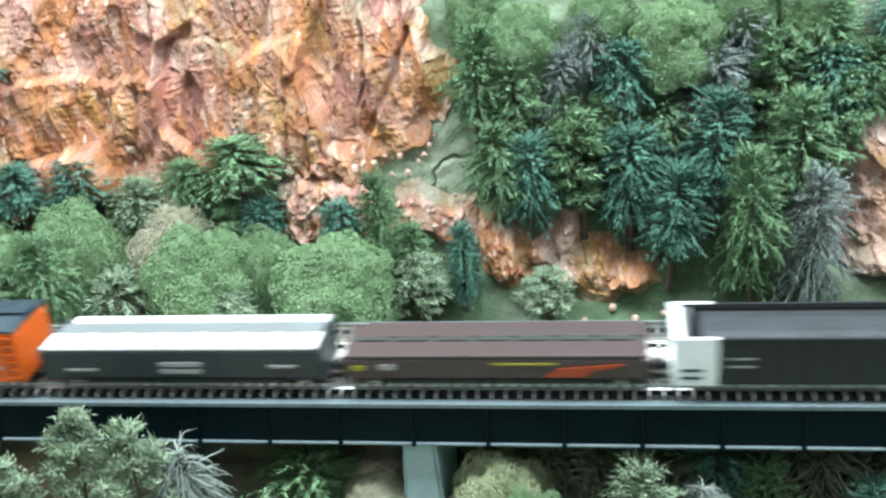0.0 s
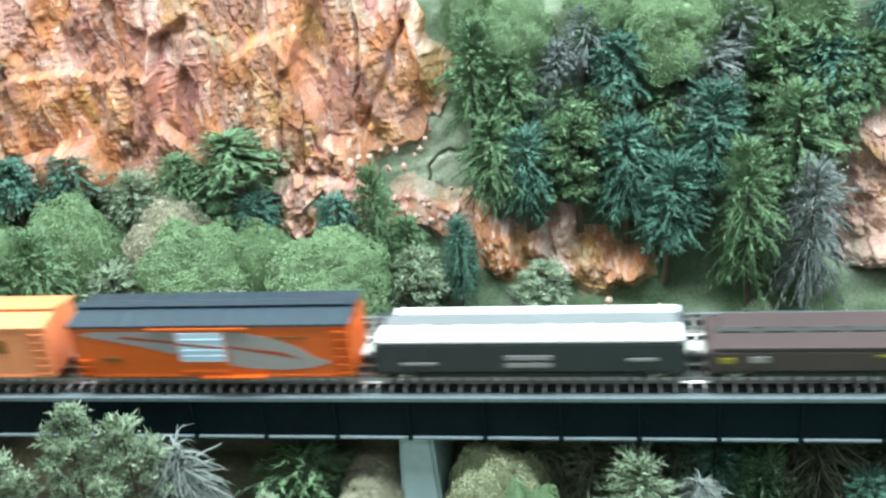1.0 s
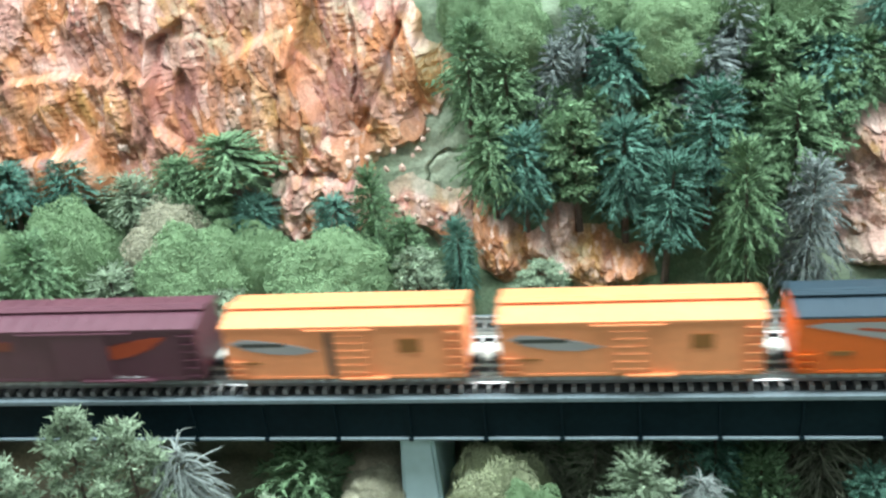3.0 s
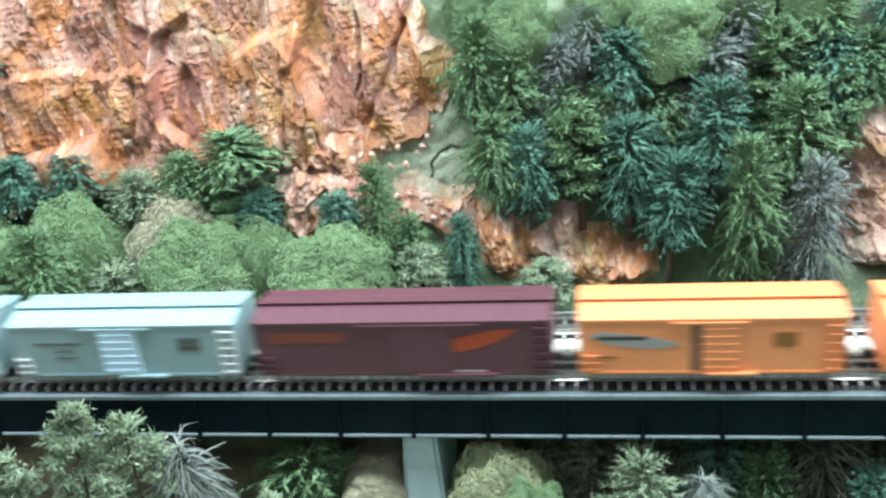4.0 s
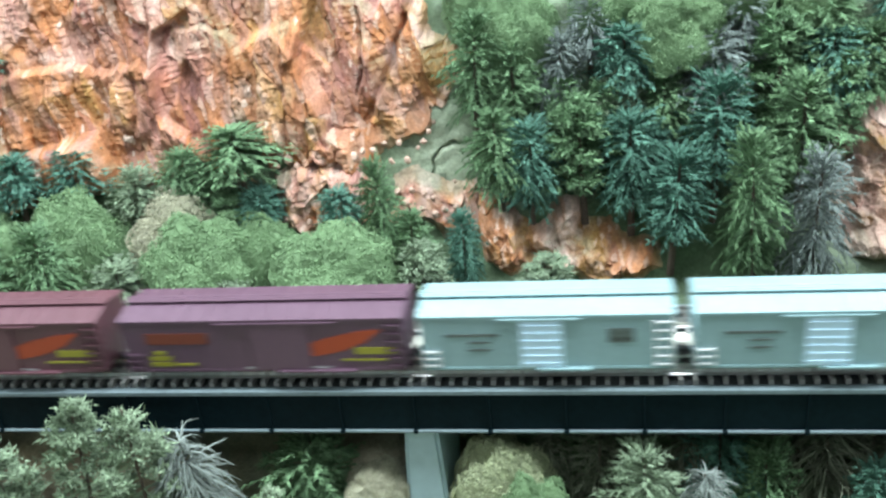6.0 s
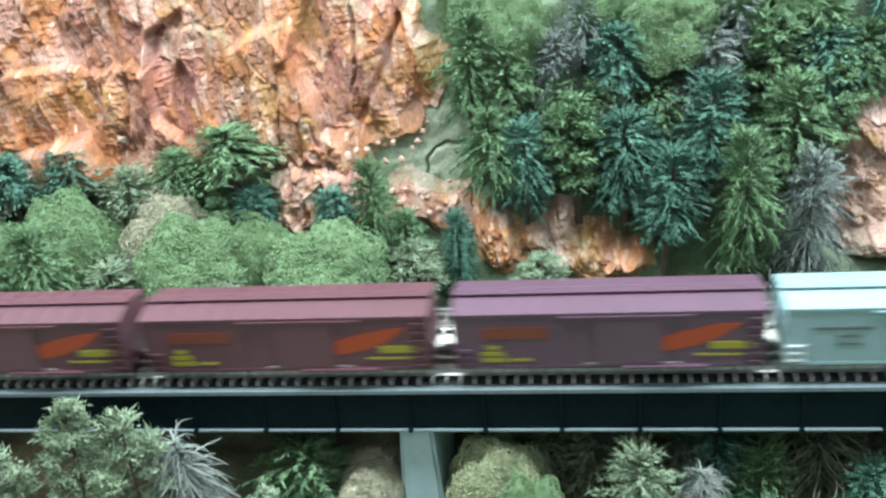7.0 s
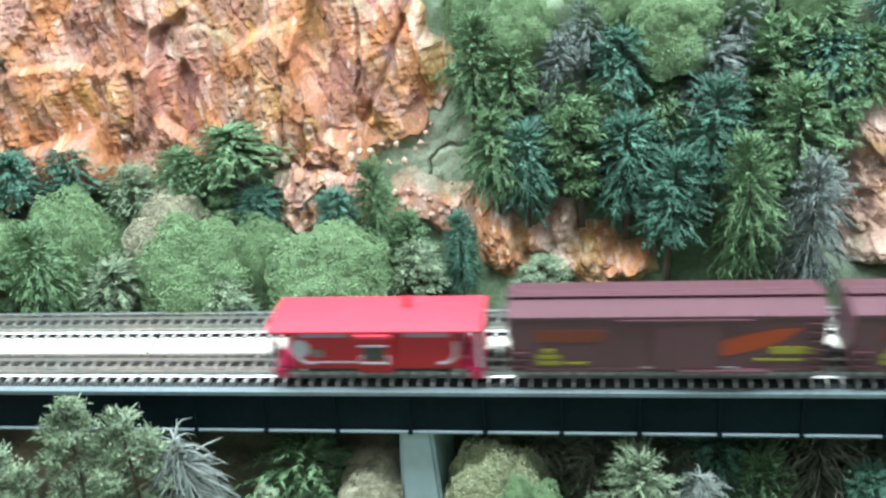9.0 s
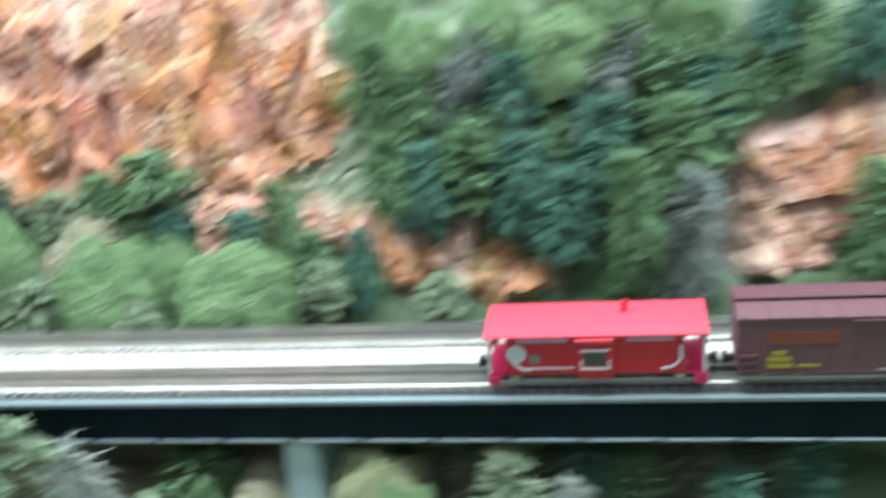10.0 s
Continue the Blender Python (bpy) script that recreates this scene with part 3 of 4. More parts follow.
def bare_mesh(seed, material_, strands=230):
    """A dead crown of long thin curling twigs, 12 mm in radius and 36 mm high."""
    rnd = random.Random(seed)
    verts, faces = [], []
    for i in range(strands):
        h = (i + rnd.random()) / strands
        z, az = 5 + 29 * h ** 0.8, rnd.uniform(0, 6.2832)
        length = (12.5 * (1 - h ** 3) ** 0.5 + 3) * rnd.uniform(0.65, 1.1)
        rise, fall, curl = 0.3 + 0.4 * h ** 3 + rnd.uniform(-0.2, 0.3), rnd.uniform(0.5, 1.1), rnd.uniform(-0.5, 0.5)
        pts = []
        for f in (0.0, 0.3, 0.6, 0.85, 1.0):
            a = az + curl * f * f
            pts.append(Vector((math.cos(a) * length * f, math.sin(a) * length * f, z + (rise * f - fall * f * f) * length)))
        frond(verts, faces, pts, (0.55, 0.55, 0.45, 0.35))
        for k in range(2):
            j = rnd.randint(1, 3)
            d = (pts[j + 1] - pts[j]).normalized() + Vector((rnd.uniform(-0.6, 0.6), rnd.uniform(-0.6, 0.6), rnd.uniform(-0.5, 0.3)))
            strand(verts, faces, pts[j], d.normalized(), rnd.uniform(2, 5), 0.38, 0.3)
    me = mesh_from("crown", [tuple(v) for v in verts], faces)
    me.materials.append(material_)
    return me


def lobed_mesh(seed, material_, lobes=80, each_=26, tall=1.0):
    """A lumpy conifer crown of many small tufts, 12 mm in radius and 36 mm high."""
    rnd = random.Random(seed)
    verts, faces = [], []
    for i in range(lobes):
        h = rnd.random() ** 0.85
        az = rnd.uniform(0, 6.2832)
        R = 10.2 * (1 - h ** 2.6) ** 0.65 * (0.75 + 0.25 * min(1, h * 4)) * rnd.uniform(0.45, 1.12)
        out = Vector((math.cos(az), math.sin(az), -0.15 + 0.9 * h))
        middle = Vector((math.cos(az) * R, math.sin(az) * R, 2 + h * 32 + rnd.uniform(-1, 1) - 0.12 * R))
        strand(verts, faces, Vector((0, 0, middle.z + 1)), (middle - Vector((0, 0, middle.z + 1))).normalized() if R > 0.5 else Vector((0, 0, 1)), R, 0.5, 0.1)
        size = rnd.uniform(0.7, 1.25)
        for k in range(each_):
            d = Vector((rnd.gauss(0, 1), rnd.gauss(0, 1), rnd.gauss(0.25, 0.8)))
            d = (d.normalized() + out * 0.75).normalized()
            p = middle + Vector((rnd.gauss(0, 1.1), rnd.gauss(0, 1.1), rnd.gauss(0, 0.7))) * size
            p.z, d.z = middle.z + (p.z - middle.z) / tall, d.z / tall
            strand(verts, faces, p, d, rnd.uniform(1.6, 3.4) * size / tall ** 0.6, rnd.uniform(0.6, 1.05) / tall ** 0.6, rnd.uniform(0, 0.8) / tall)
    me = mesh_from("crown", [tuple(v) for v in verts], faces)
    me.materials.append(material_)
    return me


def mound_mesh(seed, material_, pieces=13000):
    """A rounded bush, 20 mm in radius and 22 mm high, of small leaf clumps on a twiggy core."""
    rnd = random.Random(seed)
    verts, faces = [], []

    def surface(az, el):
        s = Vector((math.cos(az) * math.cos(el), math.sin(az) * math.cos(el), math.sin(el)))
        n = noise.noise(s * 2.0 + Vector((seed, 0, 0))) * 0.22 + noise.noise(s * 6 + Vector((0, seed, 0))) * 0.1
        return Vector((s.x * 20, s.y * 20, s.z * 22)) * (0.93 + n), s

    for i in range(pieces):
        az, el = rnd.uniform(0, 6.2832), math.asin(rnd.uniform(-0.45, 1))
        p, s = surface(az, el)
        p = p * rnd.uniform(0.955, 1.02)
        size = rnd.uniform(0.28, 0.66)
        n = len(verts)
        q = (s + Vector((rnd.gauss(0, 0.3), rnd.gauss(0, 0.3), rnd.gauss(0, 0.3)))).to_track_quat("Z", "Y").to_matrix() @ Matrix.Rotation(rnd.uniform(0, 6), 3, "Z")
        for v in ((1, 0, -0.2), (-0.6, 0.8, -0.2), (-0.5, -0.9, -0.2), (0, 0, 0.45)):
            verts.append(p + q @ Vector(v) * size)
        faces.extend([(n, n + 1, n + 3), (n + 1, n + 2, n + 3), (n + 2, n, n + 3)])
    me = mesh_from("foliage", [tuple(v) for v in verts], faces)
    me.materials.append(material_)
    verts, faces = [], []
    rings, seg = 10, 22
    for a in range(rings + 1):
        for b in range(seg):
            p, s = surface(b / seg * 6.2832, a / rings * 2.0 - 0.5)
            verts.append(p * 0.94)
    for a in range(rings):
        for b in range(seg):
            c = (b + 1) % seg
            faces.append((a * seg + b, a * seg + c, (a + 1) * seg + c, (a + 1) * seg + b))
    heart = mesh_from("core", [tuple(v) for v in verts], faces, smooth=True)
    heart.materials.append(material_)
    return me, heart


def trunk_mesh(depth=46):
    bm = bmesh.new()
    bmesh.ops.create_cone(bm, cap_ends=True, segments=7, radius1=1.3, radius2=0.25, depth=depth, matrix=Matrix.Translation((0, 0, 34 - depth / 2)))
    for v in bm.verts:
        v.co.x += 0.2 * math.sin(v.co.z)
    bmesh.ops.scale(bm, vec=(MM, MM, MM), verts=bm.verts)
    me = bpy.data.meshes.new("trunk")
    bm.to_mesh(me)
    bm.free()
    me.materials.append(BARK)
    return me


TRUNK, LONG_TRUNK = trunk_mesh(), trunk_mesh(80)
CROWNS = {
    "green": [crown_mesh(1, PINE), crown_mesh(2, PINE, 300, 0.35), crown_mesh(3, PINE, 340, 0.7), lobed_mesh(14, PINE, 90, 32)],
    "teal": [crown_mesh(4, TEAL), crown_mesh(5, TEAL, 330, 0.7), crown_mesh(6, TEAL, 300, 0.35)],
    "pale": [lobed_mesh(7, PALE), crown_mesh(8, PALE, 280, 0.3), lobed_mesh(9, PALE)],
    "feathery": [lobed_mesh(k, PALE, 100, 46, 1.75) for k in (18, 19, 20)],
    "grey": [crown_mesh(10, GREYTWIG, 330, 0.8, 7, 0.8), crown_mesh(11, GREYTWIG, 330, 0.6, 7, 0.75)],
    "bare": [bare_mesh(15, DEAD), bare_mesh(16, DEAD)],
    "straw": [bare_mesh(12, STRAW, 210), crown_mesh(17, STRAW, 300, 0.8, 6, 0.8), bare_mesh(13, STRAW, 190)],
}
MOUNDS = {"leaf": [mound_mesh(s, LEAF) for s in (1, 2, 3)], "olive": [mound_mesh(4, OLIVE)], "buff": [mound_mesh(5, BUFF)]}
LABELS = {
    "green": "dense dark green miniature conifer on the hillside",
    "teal": "blue-green miniature conifer with drooping twigs on the hillside",
    "pale": "pale grey-green miniature conifer with feathery twigs",
    "feathery": "tall pale green miniature conifer with feathery tufts beside the bridge",
    "grey": "dead grey bare-twigged miniature conifer",
    "bare": "dead grey miniature conifer with long curling bare twigs",
    "straw": "dry brownish bare-twigged miniature conifer below the bridge",
    "leaf": "rounded leafy green miniature bush",
    "olive": "rounded dusty olive miniature bush below the bridge",
    "buff": "rounded dry buff-coloured miniature bush",
}
plant = random.Random(8)


def conifers(kind, rows):
    """Rows of x, y, foot height, height and radius, in millimetres."""
    for k, (x, y, z, h, r) in enumerate(rows):
        t = thing("conifer_tree", LABELS[kind], "conifer tree", group=kind + " conifers")
        t.matrix_world = Matrix.LocRotScale((x * MM, y * MM, z * MM), Euler((plant.uniform(-0.04, 0.08), plant.uniform(-0.07, 0.07), plant.uniform(0, 6.28))), (r * 1.07 / 12, r * 1.07 / 12, h / 36))
        part("trunk", LONG_TRUNK if y < 20 else TRUNK, BARK, t)
        part("crown", CROWNS[kind][k % len(CROWNS[kind])], PINE, t)


def bushes(kind, rows):
    for k, (x, y, z, h, r) in enumerate(rows):
        b = thing("bush", LABELS[kind], "bush", group=kind + " bushes")
        b.matrix_world = Matrix.LocRotScale((x * MM, y * MM, z * MM), Euler((0.0, 0.0, plant.uniform(0, 6.28))), (r / 20, r / 20, h / 22))
        leaves, heart = MOUNDS[kind][k % len(MOUNDS[kind])]
        part("core", heart, LEAF, b)
        part("foliage", leaves, LEAF, b)


# hillside, from the top down
conifers("green", [(13, 104, 44, 38, 10), (26, 105, 44, 28, 11), (80, 106, 35, 22, 12), (118, 108, 40, 38, 13), (147, 110, 44, 26, 11), (125, 98, 20, 37, 14), (21, 92, 20, 31, 12), (50, 95, 19, 37, 13), (108, 81, -10, 53, 12)])
conifers("green", [(118, 101, 23, 24, 9), (135, 118, 63, 20, 12), (-95, 92, 23, 19, 11), (-81, 89, 13, 15, 10), (-20, 83, 0, 38, 8), (-12, 81, -3, 22, 8), (-140, 57, -9, 36, 12), (-167, 57, -9, 30, 13), (-75, 93, 30, 19, 17)])
conifers("teal", [(65, 111, 51, 23, 14), (137, 110, 46, 23, 13), (96, 97, 18, 40, 14), (32, 92, 15, 32, 11), (67, 95, 13, 35, 13), (81, 87, 1, 35, 13), (75, 98, 16, 25, 9)])
conifers("teal", [(-139, 93, 26, 17, 12), (-164, 92, 23, 19, 12), (-67, 86, 14, 14, 10), (-37, 86, 13, 14, 9), (8, 77, -9, 29, 7)])
conifers("pale", [(64, 108, 40, 21, 11), (-115, 90, 17, 19, 11), (-7, 72, -10, 23, 11), (37, 76, -13, 18, 11), (-117, 63, -10, 21, 13), (-73, 55, -8, 16, 11), (-87, 55, -8, 11, 6), (111, 73, -19, 7, 5)])
conifers("grey", [(42, 108, 45, 28, 9), (54, 116, 60, 23, 10), (96, 110, 47, 24, 15), (106, 117, 59, 24, 10), (126, 79, -12, 48, 13)])
conifers("green", [(168, 112, 52, 34, 13), (190, 86, -8, 42, 14), (205, 88, -8, 40, 14), (-190, 76, -10, 40, 15), (58, 104, 30, 26, 9), (98, 106, 34, 24, 9), (44, 104, 34, 24, 9), (140, 104, 38, 26, 10), (90, 100, 22, 22, 8)])
conifers("teal", [(160, 118, 66, 26, 12), (188, 112, 58, 32, 13), (210, 110, 60, 30, 13), (-185, 92, 26, 20, 13), (-178, 102, 70, 24, 12)])
bushes("leaf", [(29, 116, 70, 20, 15), (84, 117, 68, 20, 18), (-138, 78, -2, 35, 23), (-86, 70, -5, 32, 24), (-64, 74, -6, 29, 15), (-38, 68, -6, 28, 25),
                (59, 124, 76, 18, 13), (14, 124, 80, 20, 13), (108, 126, 80, 18, 14), (130, 126, 76, 20, 14), (-180, 78, 0, 30, 22)])
bushes("buff", [(-99, 80, 4, 27, 19), (-15, 4, -44, 14, 12)])
# valley under the bridge
conifers("feathery", [(-97, -22, -51, 64, 13), (-78, -22, -50, 62, 13), (-121, -22, -52, 50, 13)])
conifers("pale", [(-38, -28, -34, 20, 7), (68, -4, -53, 33, 12)])
conifers("bare", [(-65, -15, -47, 42, 12), (85, -6, -48, 24, 8)])
conifers("green", [(-37, 12, -58, 33, 18), (105, 10, -62, 33, 12)])
conifers("teal", [(91, 16, -60, 37, 14), (133, 0, -54, 26, 9), (154, 12, -60, 40, 12)])
conifers("straw", [(37, 14, -58, 34, 8), (53, 14, -60, 38, 12), (79, 18, -60, 32, 10), (122, 14, -60, 39, 14), (134, 16, -60, 37, 12), (65, 20, -56, 27, 9), (115, 20, -56, 28, 9), (146, 14, -58, 34, 13)])
bushes("leaf", [(35, -8, -50, 25, 13)])
bushes("olive", [(25, 5, -47, 26, 17)])


def stones(rows, out=0.0):
    """Rows of x, height and size, in millimetres, on the bare slope."""
    for k, (x, z, size) in enumerate(rows):
        rnd = random.Random(40 + k)
        bm = bmesh.new()
        bmesh.ops.create_icosphere(bm, subdivisions=1, radius=size)
        for v in bm.verts:
            v.co *= 0.75 + 0.5 * noise.noise(v.co / size * 1.1 + Vector((k * 3.7, 0, 0))) + 0.12 * rnd.random()
            v.co.z *= 0.75
        ob = part("stone", bm, STONE, None)
        ob.location = (x * MM, float(hill(np.array(float(x)), np.array(float(z)))) * MM - (size * 0.5 + out) * MM, z * MM)
        ob.rotation_euler = (rnd.uniform(0, 3), rnd.uniform(0, 3), rnd.uniform(0, 3))
        tagged(ob, "small angular cream-pink stone lying on the slope", "stone", group="loose stones on the slope")


stones([(-16, 38, 1.6), (-13, 32, 2.0), (-7, 38, 1.8), (-9, 36, 1.3), (-19, 32, 1.7), (-5, 41, 1.4), (-17, 22, 2.0), (-21, 20, 1.6), (-4, 19, 1.8), (-7, 21, 1.5), (-12, 22, 1.9), (-24, 31, 1.4), (-3, 44, 1.1)])
stones([(-160, 32, 3.6), (-152, 30, 3.0), (-138, 36, 1.8), (-121, 30, 2.2), (-116, 25, 2.0), (60, -14, 2.0), (68, -17, 2.2), (78, -16, 1.6), (50, -17, 1.8), (30, -12, 1.6), (4, 24, 1.2), (0, 15, 1.8), (9, 8, 1.6)])
stones([(-60, 38, 2.4), (-57, 35, 2.8), (-62, 33, 2.0), (-54, 33, 1.8), (-37, 38, 2.2), (-33, 35, 3.2), (-29, 37, 2.0), (-25, 37, 1.7), (-21, 39, 1.5), (-41, 33, 1.7), (-46, 34, 1.4)], 3.5)
stones([(-58, 27, 2.2), (-52, 24, 1.8), (-47, 28, 2.4), (-40, 26, 2.6), (-34, 27, 2.0), (-56, 18, 2.4), (-50, 14, 2.0), (-31, 20, 1.6), (-14, 19, 2.2), (-8, 17, 1.8), (-3, 15, 2.4), (5, 17, 2.0), (9, 14, 2.2), (-16, 14, 1.7)], 3.5)
log = part("fallen_branch", box(-5, 5, -0.4, 0.4, -0.4, 0.4, 0.15), STRAW, None)
log.matrix_world = pose(0.050, 0.068, -0.0165, 0, 9, 4)
tagged(log, "thin bleached fallen branch on the turf", "branch")


# ---------------------------------------------------------------- rolling stock
RAIL_Y, RAIL_TOP = 10.0, 3.2
CARS = []


def truck(parent, x):
    t = part("truck", boxes([(x - 7.5, x + 7.5, -6.3, -5.3, 1.6, 3.6), (x - 7.5, x + 7.5, 5.3, 6.3, 1.6, 3.6), (x - 1.6, x + 1.6, -5.3, 5.3, 1.8, 4.0)], 0.25), BLACK, parent, "black truck")
    for dx in (-4.6, 4.6):
        bm = disc(x + dx, 0, 2.7, 0.5, 10, 8)
        for s in (-1, 1):
            disc(x + dx, s * 4.5, 2.7, 2.6, 1.0, 18, bm=bm)
            disc(x + dx, s * 3.9, 2.7, 2.95, 0.3, 18, bm=bm)
        part("wheelset", bm, STEEL, t, "steel wheelset")


def coupler(parent, x, s):
    part("coupler", boxes([(min(x, x + s * 3.0), max(x, x + s * 3.0), -0.8, 0.8, 2.6, 4.2), (min(x + s * 2.2, x + s * 3.9), max(x + s * 2.2, x + s * 3.9), -1.7, 1.7, 2.3, 4.8)], 0.2), BLACK, parent, "black knuckle coupler")


def car_base(name, label, category, x0, x1, seat=3.6):
    length = x1 - x0
    c = thing(name, label, category, pose((x0 + x1) / 2 * MM, RAIL_Y * MM, RAIL_TOP * MM), group="cars of the freight train")
    h = length / 2
    part("underframe", boxes([(-h + 1.5, h - 1.5, -2, 2, seat - 1.2, seat + 0.4), (-h + 12, h - 12, -8.5, 8.5, seat - 0.9, seat + 0.4)], 0.15), BLACK, c, "black underframe")
    for s in (-1, 1):
        truck(c, s * (h - 12))
        coupler(c, s * (h - 0.4), s)
    CARS.append((c, (x0 + x1) / 2))
    return c, h


def ladder(parent, x, s, z0, z1, n, paint_, w=4.4):
    bm = bmesh.new()
    for k in range(n):
        z = z0 + (z1 - z0) * k / (n - 1)
        box(x - w / 2, x + w / 2, s * 10.05 - 0.25, s * 10.05 + 0.25, z - 0.22, z + 0.22, bm=bm)
    for e in (-1, 1):
        box(x + e * w / 2 - 0.2, x + e * w / 2 + 0.2, s * 10.0 - 0.2, s * 10.0 + 0.2, z0 - 0.6, z1 + 0.6, bm=bm)
    part("ladder", bm, paint_, parent)


def boxcar(label, x0, x1, side, roof, door, marks, top=21.0, door_w=13, door_at=0.0, open_door=False, ribs=11, ladders=None, panel=None, ribbed=True):
    c, h = car_base("boxcar", label, "boxcar", x0, x1)
    body = box(-h, h, -9.6, 9.6, 3.4, top - 0.6, 0.35)
    part("body", body, side, c)
    # riveted side panels
    bm = bmesh.new()
    for s in (-1, 1):
        for k in range(ribs + 1):
            x = -h + 0.6 + (2 * h - 1.2) * k / ribs
            if abs(x - door_at) < door_w / 2 + 0.6:
                continue
            box(x - 0.18, x + 0.18, s * 9.6 - 0.12, s * 9.6 + 0.12, 4.2, top - 1.2, bm=bm)
        box(-h + 0.3, h - 0.3, s * 9.62 - 0.2, s * 9.62 + 0.2, 3.4, 4.2, bm=bm)
        box(-h + 0.3, h - 0.3, s * 9.62 - 0.2, s * 9.62 + 0.2, top - 1.3, top - 0.6, bm=bm)
    part("side_ribs", bm, side, c)
    for e in (-1, 1):
        for k in range(6):
            z = 5.2 + k * (top - 8) / 5
            part("end_rib", box(e * h - 0.35, e * h + 0.35, -8.4, 8.4, z - 0.45, z + 0.45, 0.2), side, c)
    part("roof", extrude_x([(-10.0, top - 0.7), (10.0, top - 0.7), (10.0, top), (0, top + 1.3), (-10.0, top)], -h - 0.3, h + 0.3), roof, c)
    bm = bmesh.new()
    for k in range(14):
        x = -h + 2 + (2 * h - 4) * k / 13
        for s in (-1, 1):
            v = [bm.verts.new(p) for p in ((x - 0.2, s * 9.8, top + 0.02), (x + 0.2, s * 9.8, top + 0.02), (x + 0.2, s * 0.5, top + 1.25), (x - 0.2, s * 0.5, top + 1.25),
                                           (x - 0.2, s * 9.8, top + 0.28), (x + 0.2, s * 9.8, top + 0.28), (x + 0.2, s * 0.5, top + 1.5), (x - 0.2, s * 0.5, top + 1.5))]
            for f in ((4, 5, 6, 7), (0, 1, 5, 4), (1, 2, 6, 5), (2, 3, 7, 6), (3, 0, 4, 7)):
                bm.faces.new([v[i] for i in f])
    part("roof_seams", bm, roof, c)
    part("running_board", boxes([(-h - 0.4, h + 0.4, -1.9, -0.75, top + 1.75, top + 2.1), (-h - 0.4, h + 0.4, -0.6, 0.6, top + 1.75, top + 2.1), (-h - 0.4, h + 0.4, 0.75, 1.9, top + 1.75, top + 2.1)]
                                + [(x, x + 0.5, -1.7, 1.7, top + 0.9, top + 1.8) for x in np.linspace(-h + 1, h - 1.5, 7)]), roof, c)
    for s in (-1, 1):
        dx = door_at + (door_w * 0.25 if open_door else 0)
        d = part("door", box(dx - door_w / 2, dx + door_w / 2, s * 9.95 - 0.3, s * 9.95 + 0.3, 4.3, top - 1.4, 0.12), door, c, "painted sliding door")
        if ribbed:
            each("door_rib", [(dx - door_w / 2 + 0.5, dx + door_w / 2 - 0.5, s * 10.3 - 0.14, s * 10.3 + 0.14, z, z + 0.35) for z in np.linspace(5.6, top - 3.2, 6)], door, d)
        part("door_track", boxes([(door_at - door_w * 1.05, door_at + door_w * 0.95, s * 10.15 - 0.35, s * 10.15 + 0.35, top - 1.5, top - 0.9),
                                  (door_at - door_w * 0.1, door_at + door_w * 1.2, s * 10.25 - 0.7, s * 10.25 + 0.7, 3.5, 4.1)]), side, c)
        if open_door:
            # no real opening: a dark sheet on the body paints the shade inside
            part("doorway_shade", box(door_at - door_w * 0.5, dx - door_w / 2 - 0.1, s * 9.62 - 0.1, s * 9.62 + 0.1, 4.3, top - 1.5), DARK_MARK_SHADE, c, "dark sheet painting the shade of the door opening")
        for e, z1 in ((1, top - 2.5), (-1, 9.5)):
            ladder(c, e * (h - 2.8), s, 5.0, z1, 6 if z1 > 12 else 3, ladders or side)
    for mark, paint_, outline in marks:
        for s in (-1, 1):
            depth = 0.12 if "emblem" != mark else 0.08
            part(mark, prism(outline, s * 9.72 - depth, s * 9.72 + depth), paint_, c)
    if panel:
        for s in (-1, 1):
            p = part("door_panel", prism(panel, s * 10.42 - 0.1, s * 10.42 + 0.1), LIGHTBLUE, c, "pale blue painted door panel")
            part("panel_stripe", prism([(-9, 14.9), (-9, 15.7), (5, 14.2), (5, 13.5)], s * 10.5 - 0.08, s * 10.5 + 0.08), REDMARK, p)
            each("panel_rib", [(-8.6, 4.6, s * 10.55 - 0.12, s * 10.55 + 0.12, z, z + 0.3) for z in (11.0, 13.0, 16.6)], LIGHTBLUE, p)
    return c


def rect(x0, x1, z0, z1):
    return [(x0, z0), (x1, z0), (x1, z1), (x0, z1)]


def ellipse(x, z, a, b, tilt=0.0, n=22):
    c, s = math.cos(tilt), math.sin(tilt)
    return [(x + a * math.cos(t) * c - b * math.sin(t) * s, z + a * math.cos(t) * s + b * math.sin(t) * c) for t in [6.2832 * k / n for k in range(n)]]


def feather(x, z, a, b, tilt):
    """A leaf-shaped emblem."""
    c, s = math.cos(tilt), math.sin(tilt)
    shape = [(-1, -0.15), (-0.6, -0.55), (0, -0.6), (0.55, -0.35), (1, 0.25), (0.5, 0.5), (-0.2, 0.55), (-0.75, 0.4)]
    return [(x + p * a * c - q * b * s, z + p * a * s + q * b * c) for p, q in shape]


